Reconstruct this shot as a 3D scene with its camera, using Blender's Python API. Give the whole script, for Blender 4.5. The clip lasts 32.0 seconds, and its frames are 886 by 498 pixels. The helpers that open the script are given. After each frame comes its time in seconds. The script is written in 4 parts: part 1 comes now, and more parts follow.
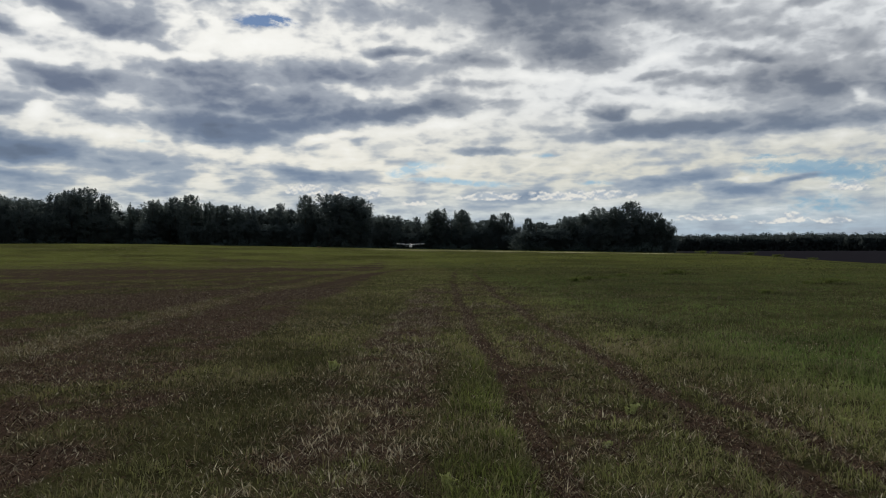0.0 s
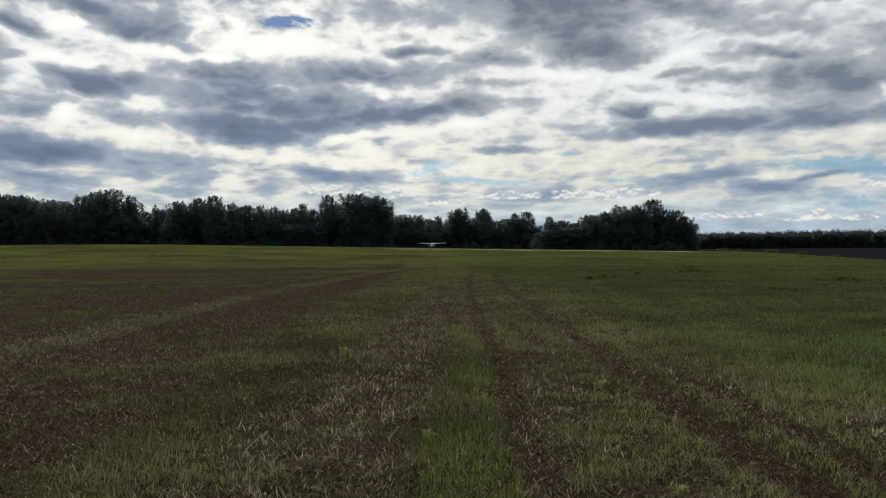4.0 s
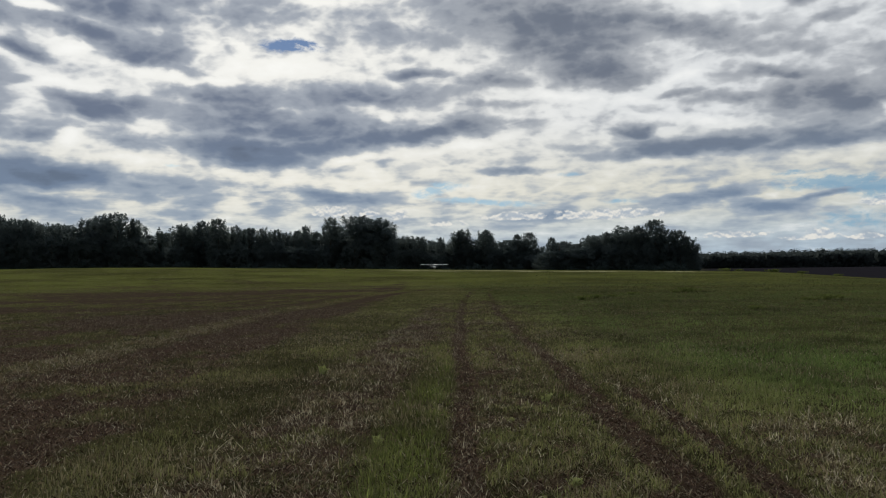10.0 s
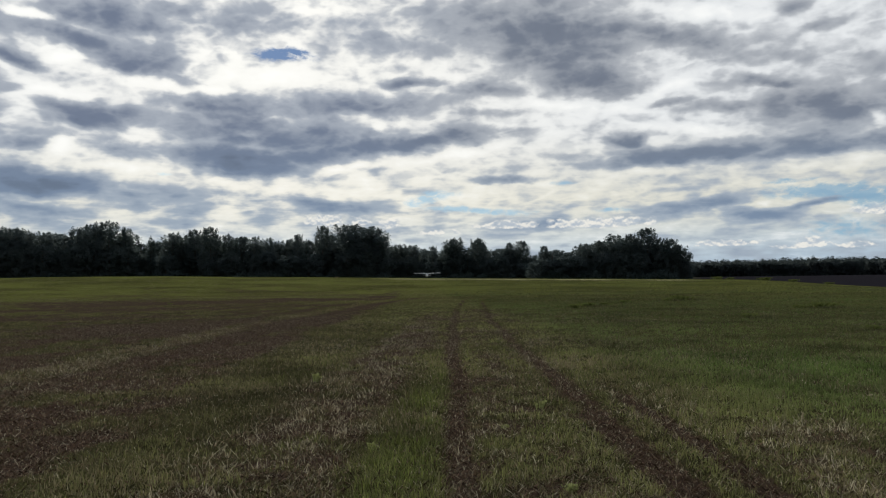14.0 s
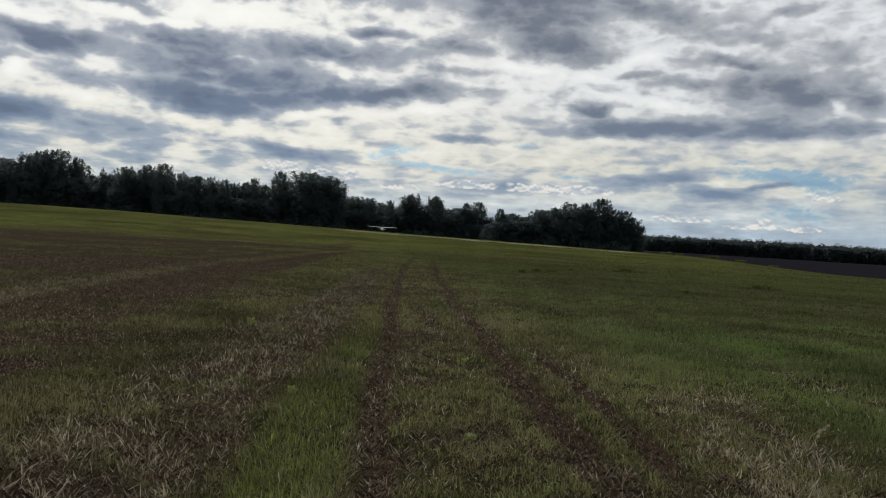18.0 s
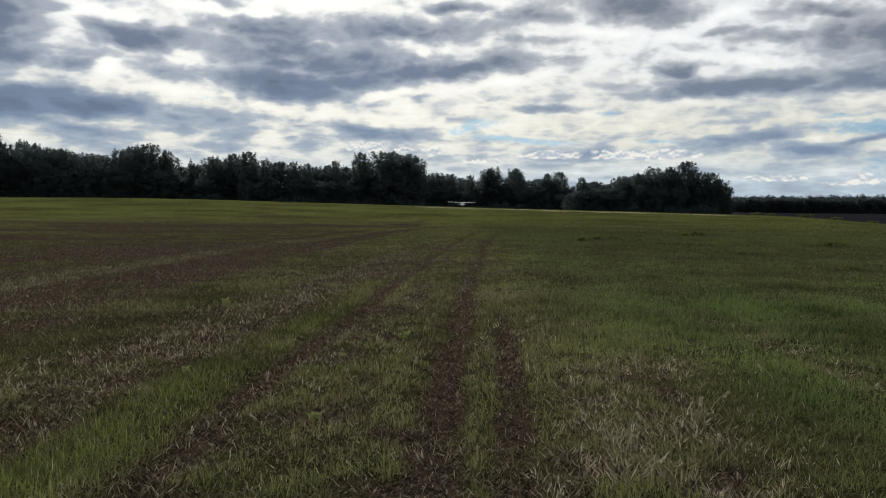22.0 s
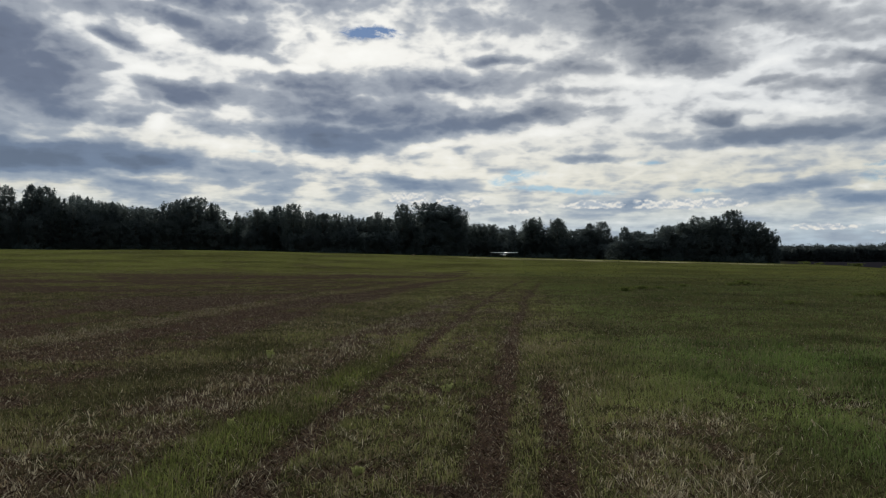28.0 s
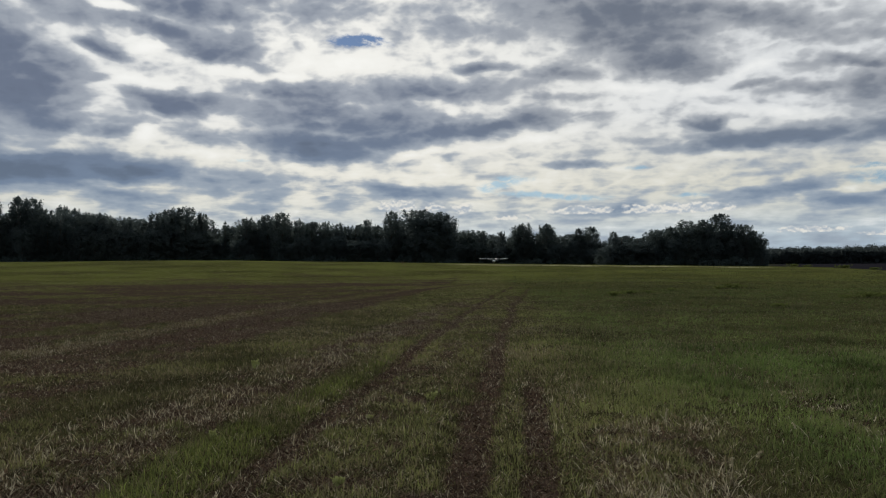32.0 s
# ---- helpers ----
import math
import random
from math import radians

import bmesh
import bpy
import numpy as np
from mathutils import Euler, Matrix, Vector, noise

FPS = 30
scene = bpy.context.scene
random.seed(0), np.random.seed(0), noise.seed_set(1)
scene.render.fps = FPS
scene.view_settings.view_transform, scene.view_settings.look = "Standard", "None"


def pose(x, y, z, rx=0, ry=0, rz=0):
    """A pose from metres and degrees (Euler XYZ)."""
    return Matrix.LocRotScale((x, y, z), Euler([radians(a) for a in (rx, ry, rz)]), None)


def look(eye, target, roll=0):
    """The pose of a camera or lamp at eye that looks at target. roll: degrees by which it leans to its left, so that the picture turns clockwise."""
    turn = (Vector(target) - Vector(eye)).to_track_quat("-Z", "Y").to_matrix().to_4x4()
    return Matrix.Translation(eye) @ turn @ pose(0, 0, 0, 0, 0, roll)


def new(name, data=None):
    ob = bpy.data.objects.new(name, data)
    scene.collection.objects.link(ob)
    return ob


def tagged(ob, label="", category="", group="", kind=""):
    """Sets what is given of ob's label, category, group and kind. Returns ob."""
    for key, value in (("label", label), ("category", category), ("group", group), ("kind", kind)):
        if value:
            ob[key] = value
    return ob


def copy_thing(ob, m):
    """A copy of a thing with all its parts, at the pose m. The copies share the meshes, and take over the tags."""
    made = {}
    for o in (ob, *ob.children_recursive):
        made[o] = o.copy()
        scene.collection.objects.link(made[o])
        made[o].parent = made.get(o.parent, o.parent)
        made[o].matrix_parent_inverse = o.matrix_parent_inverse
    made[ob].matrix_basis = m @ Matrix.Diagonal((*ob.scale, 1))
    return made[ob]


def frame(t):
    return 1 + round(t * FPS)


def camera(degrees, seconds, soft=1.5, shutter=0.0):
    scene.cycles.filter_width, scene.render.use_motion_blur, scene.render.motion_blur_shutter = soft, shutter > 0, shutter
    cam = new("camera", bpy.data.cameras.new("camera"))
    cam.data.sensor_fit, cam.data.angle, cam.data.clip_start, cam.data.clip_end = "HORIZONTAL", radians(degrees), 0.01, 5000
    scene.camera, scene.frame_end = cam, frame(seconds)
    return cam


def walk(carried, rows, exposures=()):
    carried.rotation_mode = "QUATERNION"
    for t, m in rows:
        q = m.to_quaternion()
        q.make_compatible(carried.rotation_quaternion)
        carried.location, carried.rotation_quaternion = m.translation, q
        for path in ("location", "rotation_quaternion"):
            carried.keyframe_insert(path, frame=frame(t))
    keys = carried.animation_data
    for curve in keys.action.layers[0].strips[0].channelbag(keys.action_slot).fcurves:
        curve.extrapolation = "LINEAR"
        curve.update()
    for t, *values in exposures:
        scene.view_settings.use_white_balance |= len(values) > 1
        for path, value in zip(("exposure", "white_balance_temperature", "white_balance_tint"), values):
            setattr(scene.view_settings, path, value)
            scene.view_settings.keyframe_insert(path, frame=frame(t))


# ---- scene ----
# ---- camera ----
cam = camera(55.6, 32.0, soft=1.1)
# seconds, x, y, z in metres, yaw, pitch and roll in degrees
PATH = [
    (0.0, -0.80, 2.33, 1.58, -2.79, 0.43, -0.00),
    (0.5, -0.84, 2.33, 1.59, -3.45, -0.77, -0.19),
    (1.0, -0.89, 2.34, 1.58, -3.42, -3.62, -0.89),
    (1.5, -0.83, 2.22, 1.57, -2.99, -4.08, -1.74),
    (2.0, -0.64, 2.01, 1.56, -0.53, -2.97, -1.59),
    (2.5, -0.63, 1.85, 1.58, 0.78, -1.80, -1.35),
    (4.5, -0.47, 0.72, 1.54, -1.73, 0.55, 0.48),
    (5.0, -0.39, 0.46, 1.55, -0.93, 0.46, -0.48),
    (5.5, -0.13, 0.25, 1.53, 0.92, -0.16, -0.75),
    (6.0, 0.05, 0.10, 1.57, 2.20, 0.11, -0.52),
    (6.5, 0.02, 0.05, 1.58, 2.14, 0.46, -0.19),
    (7.0, 0.00, 0.02, 1.58, 1.72, -0.41, -0.49),
    (7.5, 0.00, 0.05, 1.58, 1.24, -0.51, -0.04),
    (8.0, -0.00, 0.03, 1.58, 0.29, -0.02, 0.08),
    (8.5, 0.01, 0.03, 1.59, -0.10, 1.06, 0.30),
    (9.0, 0.00, 0.00, 1.60, 0.01, 1.34, 0.30),
    (9.5, 0.00, 0.02, 1.59, -0.44, 1.46, 0.57),
    (10.0, 0.01, 0.01, 1.60, -1.01, 1.82, 0.59),
    (10.5, 0.01, 0.01, 1.59, -1.15, 2.17, 0.52),
    (11.0, 0.01, 0.01, 1.59, -1.44, 2.35, 0.69),
    (11.5, 0.01, 0.02, 1.59, -2.37, 2.44, 0.97),
    (12.0, 0.00, 0.01, 1.59, -3.27, 2.27, 0.84),
    (12.5, -0.00, 0.02, 1.58, -2.69, 2.20, 0.56),
    (13.0, 0.00, 0.02, 1.58, -1.42, 2.41, 0.55),
    (13.5, -0.00, 0.01, 1.58, -0.99, 2.59, 0.38),
    (14.0, -0.01, -0.00, 1.58, -1.52, 2.40, 0.64),
    (14.5, 0.01, -0.00, 1.59, -2.17, 1.95, 0.96),
    (16.5, 0.09, 0.06, 1.58, -0.72, 0.77, -0.03),
    (17.0, 0.16, 0.06, 1.58, 1.38, 0.21, -0.17),
    (17.5, 0.17, -0.05, 1.59, 0.60, 0.32, -1.13),
    (18.0, 0.25, -0.35, 1.60, -4.57, -0.47, -3.61),
    (18.5, 0.55, -0.35, 1.59, -5.87, -1.86, -2.20),
    (19.0, 0.94, -0.27, 1.56, -4.07, -2.65, -0.87),
    (19.5, 1.29, -0.06, 1.52, -2.00, -2.74, -1.52),
    (20.0, 1.65, 0.12, 1.59, -0.13, -2.87, -1.58),
    (20.5, 2.07, 0.15, 1.57, 1.47, -3.48, -1.60),
    (21.0, 2.16, 0.07, 1.59, 2.33, -3.22, -1.84),
    (21.5, 2.18, 0.04, 1.59, 1.55, -2.97, -1.38),
    (22.0, 2.18, 0.03, 1.60, 1.27, -2.44, -0.71),
    (22.5, 2.18, 0.04, 1.60, 1.96, -2.16, -0.55),
    (23.0, 2.18, 0.04, 1.60, 2.49, -1.88, -0.56),
    (23.5, 2.18, 0.04, 1.61, 3.01, -1.35, -0.58),
    (24.0, 2.18, 0.03, 1.61, 3.78, -0.90, -0.66),
    (24.5, 2.18, 0.03, 1.62, 4.26, -0.60, -0.74),
    (25.0, 2.17, 0.02, 1.61, 4.42, -0.49, -0.88),
    (25.5, 2.17, 0.03, 1.61, 4.36, -0.27, -0.67),
    (27.5, 2.17, 0.03, 1.62, 4.02, 0.86, -0.66),
    (28.0, 2.17, 0.01, 1.62, 4.13, 0.96, -0.48),
    (28.5, 2.17, 0.02, 1.63, 4.29, 1.26, -0.50),
    (29.0, 2.17, 0.01, 1.63, 4.22, 1.67, -0.73),
    (29.5, 2.17, -0.00, 1.63, 4.11, 1.77, -0.65),
    (30.0, 2.17, -0.01, 1.64, 3.80, 1.97, -0.23),
    (30.5, 2.18, -0.00, 1.63, 3.25, 2.20, 0.23),
    (31.0, 2.18, -0.02, 1.63, 2.55, 2.00, 0.35),
    (31.5, 2.20, -0.01, 1.63, 2.62, 1.56, 0.31),
    (32.0, 2.26, 0.01, 1.63, 3.44, 1.44, 0.27),
]
EXPOSURES = [(0.0, 0.02), (1.0, -0.03), (2.0, 0.3), (2.6, 0.3), (4.5, 0.08), (6.0, 0.0), (9.0, 0.0), (13.0, 0.14), (17.0, 0.10), (18.0, 0.05), (19.0, 0.15), (21.0, 0.22), (25.0, 0.18), (28.0, 0.04), (32.0, -0.01)]
walk(cam, [(t, pose(x, y, z, 90 + pitch, roll, yaw)) for t, x, y, z, yaw, pitch, roll in PATH], EXPOSURES)

# ---- world: broken cloud over a Nishita sky, sun behind the cloud ahead ----
SUN_AZ, SUN_EL = -17.0, 27.0
sun = new("sun", bpy.data.lights.new("sun", "SUN"))
sun.data.energy, sun.data.angle, sun.data.color = 2.4, radians(6), (1.0, 0.94, 0.84)
sun.matrix_world = look((0, 0, 60), (-math.sin(radians(SUN_AZ)) * 50, -math.cos(radians(SUN_AZ)) * 50, 60 - 50 * math.tan(radians(SUN_EL))))


class Nodes:
    """Small helper that chains shader nodes."""

    def __init__(self, tree):
        self.tree = tree
        tree.nodes.clear()

    def put(self, value, socket):
        if isinstance(value, bpy.types.NodeSocket):
            self.tree.links.new(value, socket)
        elif value is not None:
            socket.default_value = value

    def add(self, kind, ins=(), **props):
        n = self.tree.nodes.new(kind)
        for k, v in props.items():
            setattr(n, k, v)
        for k, v in dict(ins).items():
            self.put(v, n.inputs[k])
        return n

    def m(self, op, a, b=None, c=None, clamp=False):
        n = self.add("ShaderNodeMath", operation=op, use_clamp=clamp)
        for i, v in enumerate((a, b, c)):
            self.put(v, n.inputs[i])
        return n.outputs[0]

    def noise(self, vec, scale, detail=4.0, rough=0.55, distort=0.0):
        n = self.add("ShaderNodeTexNoise", {"Vector": vec, "Scale": scale, "Detail": detail, "Roughness": rough, "Distortion": distort})
        return n.outputs["Fac"]

    def mix(self, fac, a, b):
        n = self.add("ShaderNodeMix", data_type="RGBA")
        self.put(fac, n.inputs[0])
        for v, s in ((a, n.inputs[6]), (b, n.inputs[7])):
            self.put((*v, 1.0) if isinstance(v, tuple) and len(v) == 3 else v, s)
        return n.outputs[2]

    def ramp(self, fac, stops, smooth=True):
        n = self.add("ShaderNodeValToRGB")
        self.put(fac, n.inputs[0])
        r = n.color_ramp
        r.interpolation = "EASE" if smooth else "LINEAR"
        for i, (p, c) in enumerate(stops):
            e = r.elements[i] if i < 2 else r.elements.new(p)
            e.position, e.color = p, (*c, 1.0) if len(c) == 3 else c
        return n.outputs[0]

    def step(self, x, lo, hi):
        n = self.add("ShaderNodeMapRange", interpolation_type="SMOOTHSTEP")
        for i, v in enumerate((x, lo, hi, 0.0, 1.0)):
            self.put(v, n.inputs[i])
        return n.outputs[0]

    def xyz(self, x, y, z):
        n = self.add("ShaderNodeCombineXYZ")
        for i, v in enumerate((x, y, z)):
            self.put(v, n.inputs[i])
        return n.outputs[0]


# grey cloud masses: azimuth, elevation, half width, half height in degrees, tilt, weight
CLOUDS_WEST = [
    (-20.4, 16.8, 3.8, 1.07, -5, 0.8), (-22.4, 15.4, 5.1, 0.67, -10, 0.75), (-18.3, 14.3, 3.2, 1.11, -10, 0.95), (-25.5, 14.0, 1.7, 0.4, -15, 0.9), (-26.1, 12.1, 1.4, 0.4, 0, 0.6),
    (-21.2, 10.8, 2.5, 0.94, 0, 1.0), (-25.2, 9.0, 2.0, 0.58, 5, 0.7), (-24.5, 6.4, 3.6, 0.95, -3, 1.3), (-19.3, 8.9, 3.2, 0.71, -8, 0.55), (-18.0, 5.7, 3.3, 0.8, 0, 0.55),
    (-15.2, 4.5, 1.6, 0.74, 0, 0.6), (-24.5, 4.8, 2.6, 0.6, 0, 0.8), (-11.9, 17.2, 4.1, 0.91, 0, 0.5), (-15.9, 17.6, 2.2, 0.62, 0, 0.6),
]
CLOUDS_FAR_WEST = [(-30.2, 10.8, 2.9, 2.6, 0, 1.1), (-32.5, 12.5, 3.2, 2.8, 0, 1.1), (-28.4, 12.8, 1.6, 1.0, 0, 0.75), (-30.0, 6.3, 5.0, 1.4, 0, 1.4), (-27.5, 16.0, 2.5, 1.0, 0, 0.6), (-34.0, 7.0, 4.0, 1.2, 0, 0.9), (-28.8, 9.2, 2.0, 0.9, 0, 0.85)]
CLOUDS_AHEAD = [
    (-11.9, 8.1, 4.3, 0.96, -8, 1.15), (-10.1, 10.0, 6.8, 1.33, -3, 0.95), (-13.0, 11.8, 4.1, 0.8, 0, 0.7), (-1.7, 9.5, 6.6, 0.64, 5, 1.0), (-4.8, 11.9, 5.8, 0.89, 3, 0.8),
    (-0.3, 13.6, 2.4, 0.41, 0, 0.85), (-6.7, 8.7, 3.8, 0.9, 6, 1.0), (-0.9, 15.9, 3.1, 0.73, -5, 0.5), (-6.5, 5.4, 2.9, 0.49, -8, 0.8), (-3.9, 17.4, 2.7, 0.71, 0, 0.4),
    (-15.0, 9.8, 1.8, 0.91, 0, 0.6), (6.0, 7.0, 2.5, 0.27, 0, 0.6), (6.0, 10.5, 1.9, 0.3, 0, 0.5), (8.6, 3.9, 1.8, 0.5, 0, 0.65), (4.5, 11.5, 2.7, 0.37, 0, 0.4),
]
CLOUDS_EAST = [
    (8.5, 16.7, 6.4, 2.13, -5, 0.85), (11.5, 13.6, 3.3, 1.24, -12, 1.0), (5.0, 17.7, 4.6, 1.28, 0, 0.7), (10.0, 15.4, 4.9, 1.44, 0, 0.8), (18.5, 15.3, 4.0, 0.84, -15, 0.75),
    (3.8, 13.2, 3.1, 0.56, 0, 0.55), (26.5, 10.6, 4.0, 1.16, -8, 0.9), (23.3, 12.4, 1.8, 0.45, -10, 0.85), (20.8, 11.1, 2.7, 0.5, 0, 0.6), (17.0, 11.7, 1.6, 0.29, 0, 0.55),
    (24.4, 16.7, 1.4, 0.53, 15, 0.55), (26.6, 15.7, 1.7, 0.36, 10, 0.5), (28.9, 12.8, 1.5, 0.72, 0, 0.5), (23.0, 14.0, 2.6, 0.55, -10, 0.4),
]
CLOUDS_LOW = [
    (18.3, 8.3, 6.0, 0.69, 3, 1.05), (25.8, 8.3, 4.9, 0.62, 3, 0.9), (14.0, 9.2, 1.2, 0.56, 0, 1.05), (18.6, 4.9, 3.1, 0.50, 8, 0.9), (22.2, 4.2, 2.4, 0.5, -3, 1.05),
    (25.7, 4.6, 2.4, 0.28, 8, 0.85), (16.5, 6.0, 3.4, 0.26, 3, 0.4), (29.2, 8.4, 2.7, 0.67, 0, 0.8), (30.5, 10.1, 1.7, 1.32, 0, 0.8), (10.2, 8.5, 2.3, 0.26, 0, 0.35),
    (27.0, 9.4, 4.2, 1.1, 3, 0.55),
]
# brighter rifts between them, and bright edges under the flat cloud bases
RIFTS = [
    (-11.2, 13.8, 4.9, 0.58, 0, 0.55), (-22.8, 14.2, 0.9, 0.34, 0, 0.6), (-24.6, 16.6, 1.5, 0.26, 0, 0.6), (-18.2, 9.8, 1.1, 0.32, 0, 0.35), (-23.0, 8.9, 1.0, 0.35, 0, 0.5),
    (-23.3, 12.1, 2.0, 0.34, 0, 0.55), (-16.6, 13.1, 3.9, 0.42, -6, 0.5), (16.4, 12.7, 2.7, 0.47, 20, 0.5), (20.0, 17.0, 2.9, 0.41, -8, 0.5), (29.2, 9.8, 0.4, 0.5, 0, 0.6),
    (17.8, 10.0, 3.3, 0.29, -8, 0.5), (2.2, 13.9, 1.1, 0.37, 0, 0.5), (-11.5, 10.1, 0.7, 0.26, 0, 0.4), (-2.9, 10.7, 0.8, 0.3, 0, 0.45), (0.2, 10.2, 1.0, 0.23, 0, 0.4),
    (-9.7, 11.4, 0.6, 0.18, 0, 0.3),
]
BASES = [
    (-20.0, 7.7, 3.4, 0.28, -4, 0.35), (-10.8, 7.1, 3.4, 0.26, 0, 0.4), (-4.8, 7.9, 2.7, 0.27, 12, 0.45), (1.8, 8.8, 3.1, 0.27, 8, 0.4), (14.3, 7.4, 2.9, 0.3, -5, 0.4),
    (9.2, 11.9, 3.4, 0.33, -8, 0.45), (12.2, 11.6, 2.2, 0.29, -5, 0.3), (-1.7, 6.6, 7.7, 0.84, 0, 0.22), (9.8, 5.9, 7.4, 0.38, 0, 0.2), (-29.0, 7.6, 2.6, 0.3, 0, 0.5),
]
# gaps that show blue, and heaped white tops low over the horizon
GAPS = [
    (-9.2, 15.2, 1.7, 0.36, 0, 0.95), (26.7, 5.5, 3.5, 0.42, -2, 0.9), (27.2, 3.2, 2.5, 0.62, 0, 0.55), (0.8, 5.8, 1.9, 0.35, 10, 0.75), (4.0, 5.0, 3.3, 0.23, -2, 0.7),
    (13.2, 4.8, 1.4, 0.19, 0, 0.6), (24.1, 6.3, 1.5, 0.14, 0, 0.6), (28.8, 5.1, 1.8, 0.68, 0, 0.8), (-16.9, 7.3, 0.6, 0.15, 0, 0.5), (9.6, 6.7, 1.1, 0.15, 0, 0.5),
]
HEAPS = [
    (-6.5, 4.3, 1.2, 0.5, 0, 1.0), (-4.1, 4.2, 0.8, 0.46, 0, 0.7), (-2.1, 4.1, 0.8, 0.5, 0, 0.8), (12.0, 3.9, 3.3, 0.42, 0, 1.0), (6.0, 3.9, 2.0, 0.35, 0, 0.8),
    (25.3, 2.3, 0.9, 0.42, 0, 1.0), (28.6, 4.2, 1.0, 0.38, 0, 1.0), (20.3, 2.4, 1.9, 0.29, 0, 0.8), (27.6, 2.1, 1.3, 0.24, 0, 0.7), (24.0, 2.1, 1.3, 0.21, 0, 0.6), (1.3, 3.5, 1.9, 0.35, 0, 0.5),
]

world = bpy.data.worlds.new("world")
scene.world = world
world.use_nodes = True
w = Nodes(world.node_tree)
way = w.add("ShaderNodeTexCoord").outputs["Generated"]
toward = w.add("ShaderNodeSeparateXYZ", {0: way}).outputs
az = w.m("MULTIPLY", w.m("ARCTAN2", toward[0], toward[1]), 57.296)
el = w.m("MULTIPLY", w.m("ARCSINE", toward[2]), 57.296)


def drift(fa, fe, seed, detail=5.0, rough=0.55, twist=0.0):
    """Cloud noise over azimuth and elevation, about nought; it flattens towards the horizon."""
    lifted = w.m("MULTIPLY", w.m("POWER", w.m("MAXIMUM", w.m("ADD", el, 1.0), 0.05), 0.75), fe * 2.0)
    return w.m("SUBTRACT", w.noise(w.xyz(w.m("MULTIPLY", az, fa), lifted, seed), 1.0, detail, rough, twist), 0.5)


warp_a, warp_b = drift(0.28, 0.5, 2.0, 4.0, 0.5), drift(0.28, 0.5, 31.0, 4.0, 0.5)
az_w = w.m("MULTIPLY_ADD", warp_a, 3.0, az)
el_w = w.m("MULTIPLY_ADD", warp_b, 1.5, el)


def masses(rows, a, e, power=1.0, base=1.0):
    total = None
    for a0, e0, ra, re, tilt, weight in rows:
        c, q = math.cos(radians(tilt)), math.sin(radians(tilt))
        u = w.m("MULTIPLY_ADD", a, c / ra, w.m("MULTIPLY_ADD", e, q / ra, -(a0 * c + e0 * q) / ra))
        v = w.m("MULTIPLY_ADD", a, -q / re, w.m("MULTIPLY_ADD", e, c / re, -(e0 * c - a0 * q) / re))
        if base != 1.0:
            v = w.m("MAXIMUM", v, w.m("MULTIPLY", v, -base))
        r2 = w.m("MULTIPLY_ADD", u, u, w.m("MULTIPLY", v, v))
        g = w.m("MULTIPLY", w.m("POWER", 0.5, r2 if power == 1.0 else w.m("POWER", r2, power)), weight)
        total = g if total is None else w.m("SMOOTH_MAX", total, g, 0.12)
    return total


thick = masses(CLOUDS_AHEAD + CLOUDS_LOW, az_w, el_w, 1.15, 1.3)
thick = w.m("SMOOTH_MAX", thick, masses(CLOUDS_WEST + CLOUDS_FAR_WEST + CLOUDS_EAST, az_w, el_w, 1.15, 1.3), 0.1)
rift = w.m("ADD", masses(RIFTS, az_w, el_w), masses(BASES, w.m("MULTIPLY_ADD", warp_a, 2.5, az), w.m("MULTIPLY_ADD", warp_b, 1.3, el)))
broad = drift(0.10, 0.22, 5.0, 3.0, 0.5)
away = w.step(w.m("ABSOLUTE", w.m("ADD", az, 1.0)), 33.0, 46.0)
high = w.step(el, 18.0, 26.0)
elsewhere = w.m("MULTIPLY", w.m("MAXIMUM", away, high), w.m("ADD", 0.5, w.m("MULTIPLY", broad, 1.0)))
density = w.m("SUBTRACT", w.m("MAXIMUM", thick, elsewhere), rift)
billow = drift(0.42, 0.85, 53.0, 5.0, 0.50, 0.3)
streak = drift(0.13, 0.75, 23.0, 4.0, 0.5, 0.2)
puffs = w.step(w.m("ABSOLUTE", drift(0.36, 0.95, 71.0, 3.0, 0.5)), 0.0, 0.13)
low_sky = w.m("SUBTRACT", 1.0, w.step(el, 3.0, 11.0))
density = w.m("MULTIPLY_ADD", billow, 0.95, density)
density = w.m("MULTIPLY_ADD", streak, w.m("MULTIPLY_ADD", low_sky, 0.45, 0.32), density)
ripple = drift(0.30, 1.9, 91.0, 5.0, 0.55, 0.2)
density = w.m("MULTIPLY_ADD", w.m("MULTIPLY", ripple, low_sky), 0.8, density)
density = w.m("MULTIPLY_ADD", broad, 0.3, density)
density = w.m("MULTIPLY_ADD", w.m("SUBTRACT", puffs, 0.6), 0.16, density)
density = w.m("ADD", density, 0.17)
glow_u = w.m("DIVIDE", w.m("SUBTRACT", az, SUN_AZ), 17.0)
glow_v = w.m("DIVIDE", w.m("SUBTRACT", el, SUN_EL), 13.0)
glow = w.m("EXPONENT", w.m("MULTIPLY", w.m("ADD", w.m("MULTIPLY", glow_u, glow_u), w.m("MULTIPLY", glow_v, glow_v)), -1.0))
cream = w.mix(w.step(el, 5.0, 11.0), (0.64, 0.635, 0.56), (0.71, 0.735, 0.755))
cream = w.mix(w.step(el, 1.0, 5.8), w.mix(w.step(az, 12.0, 24.0), (0.46, 0.545, 0.61), (0.38, 0.475, 0.565)), cream)
wide_u = w.m("DIVIDE", w.m("ADD", az, 9.0), 19.0)
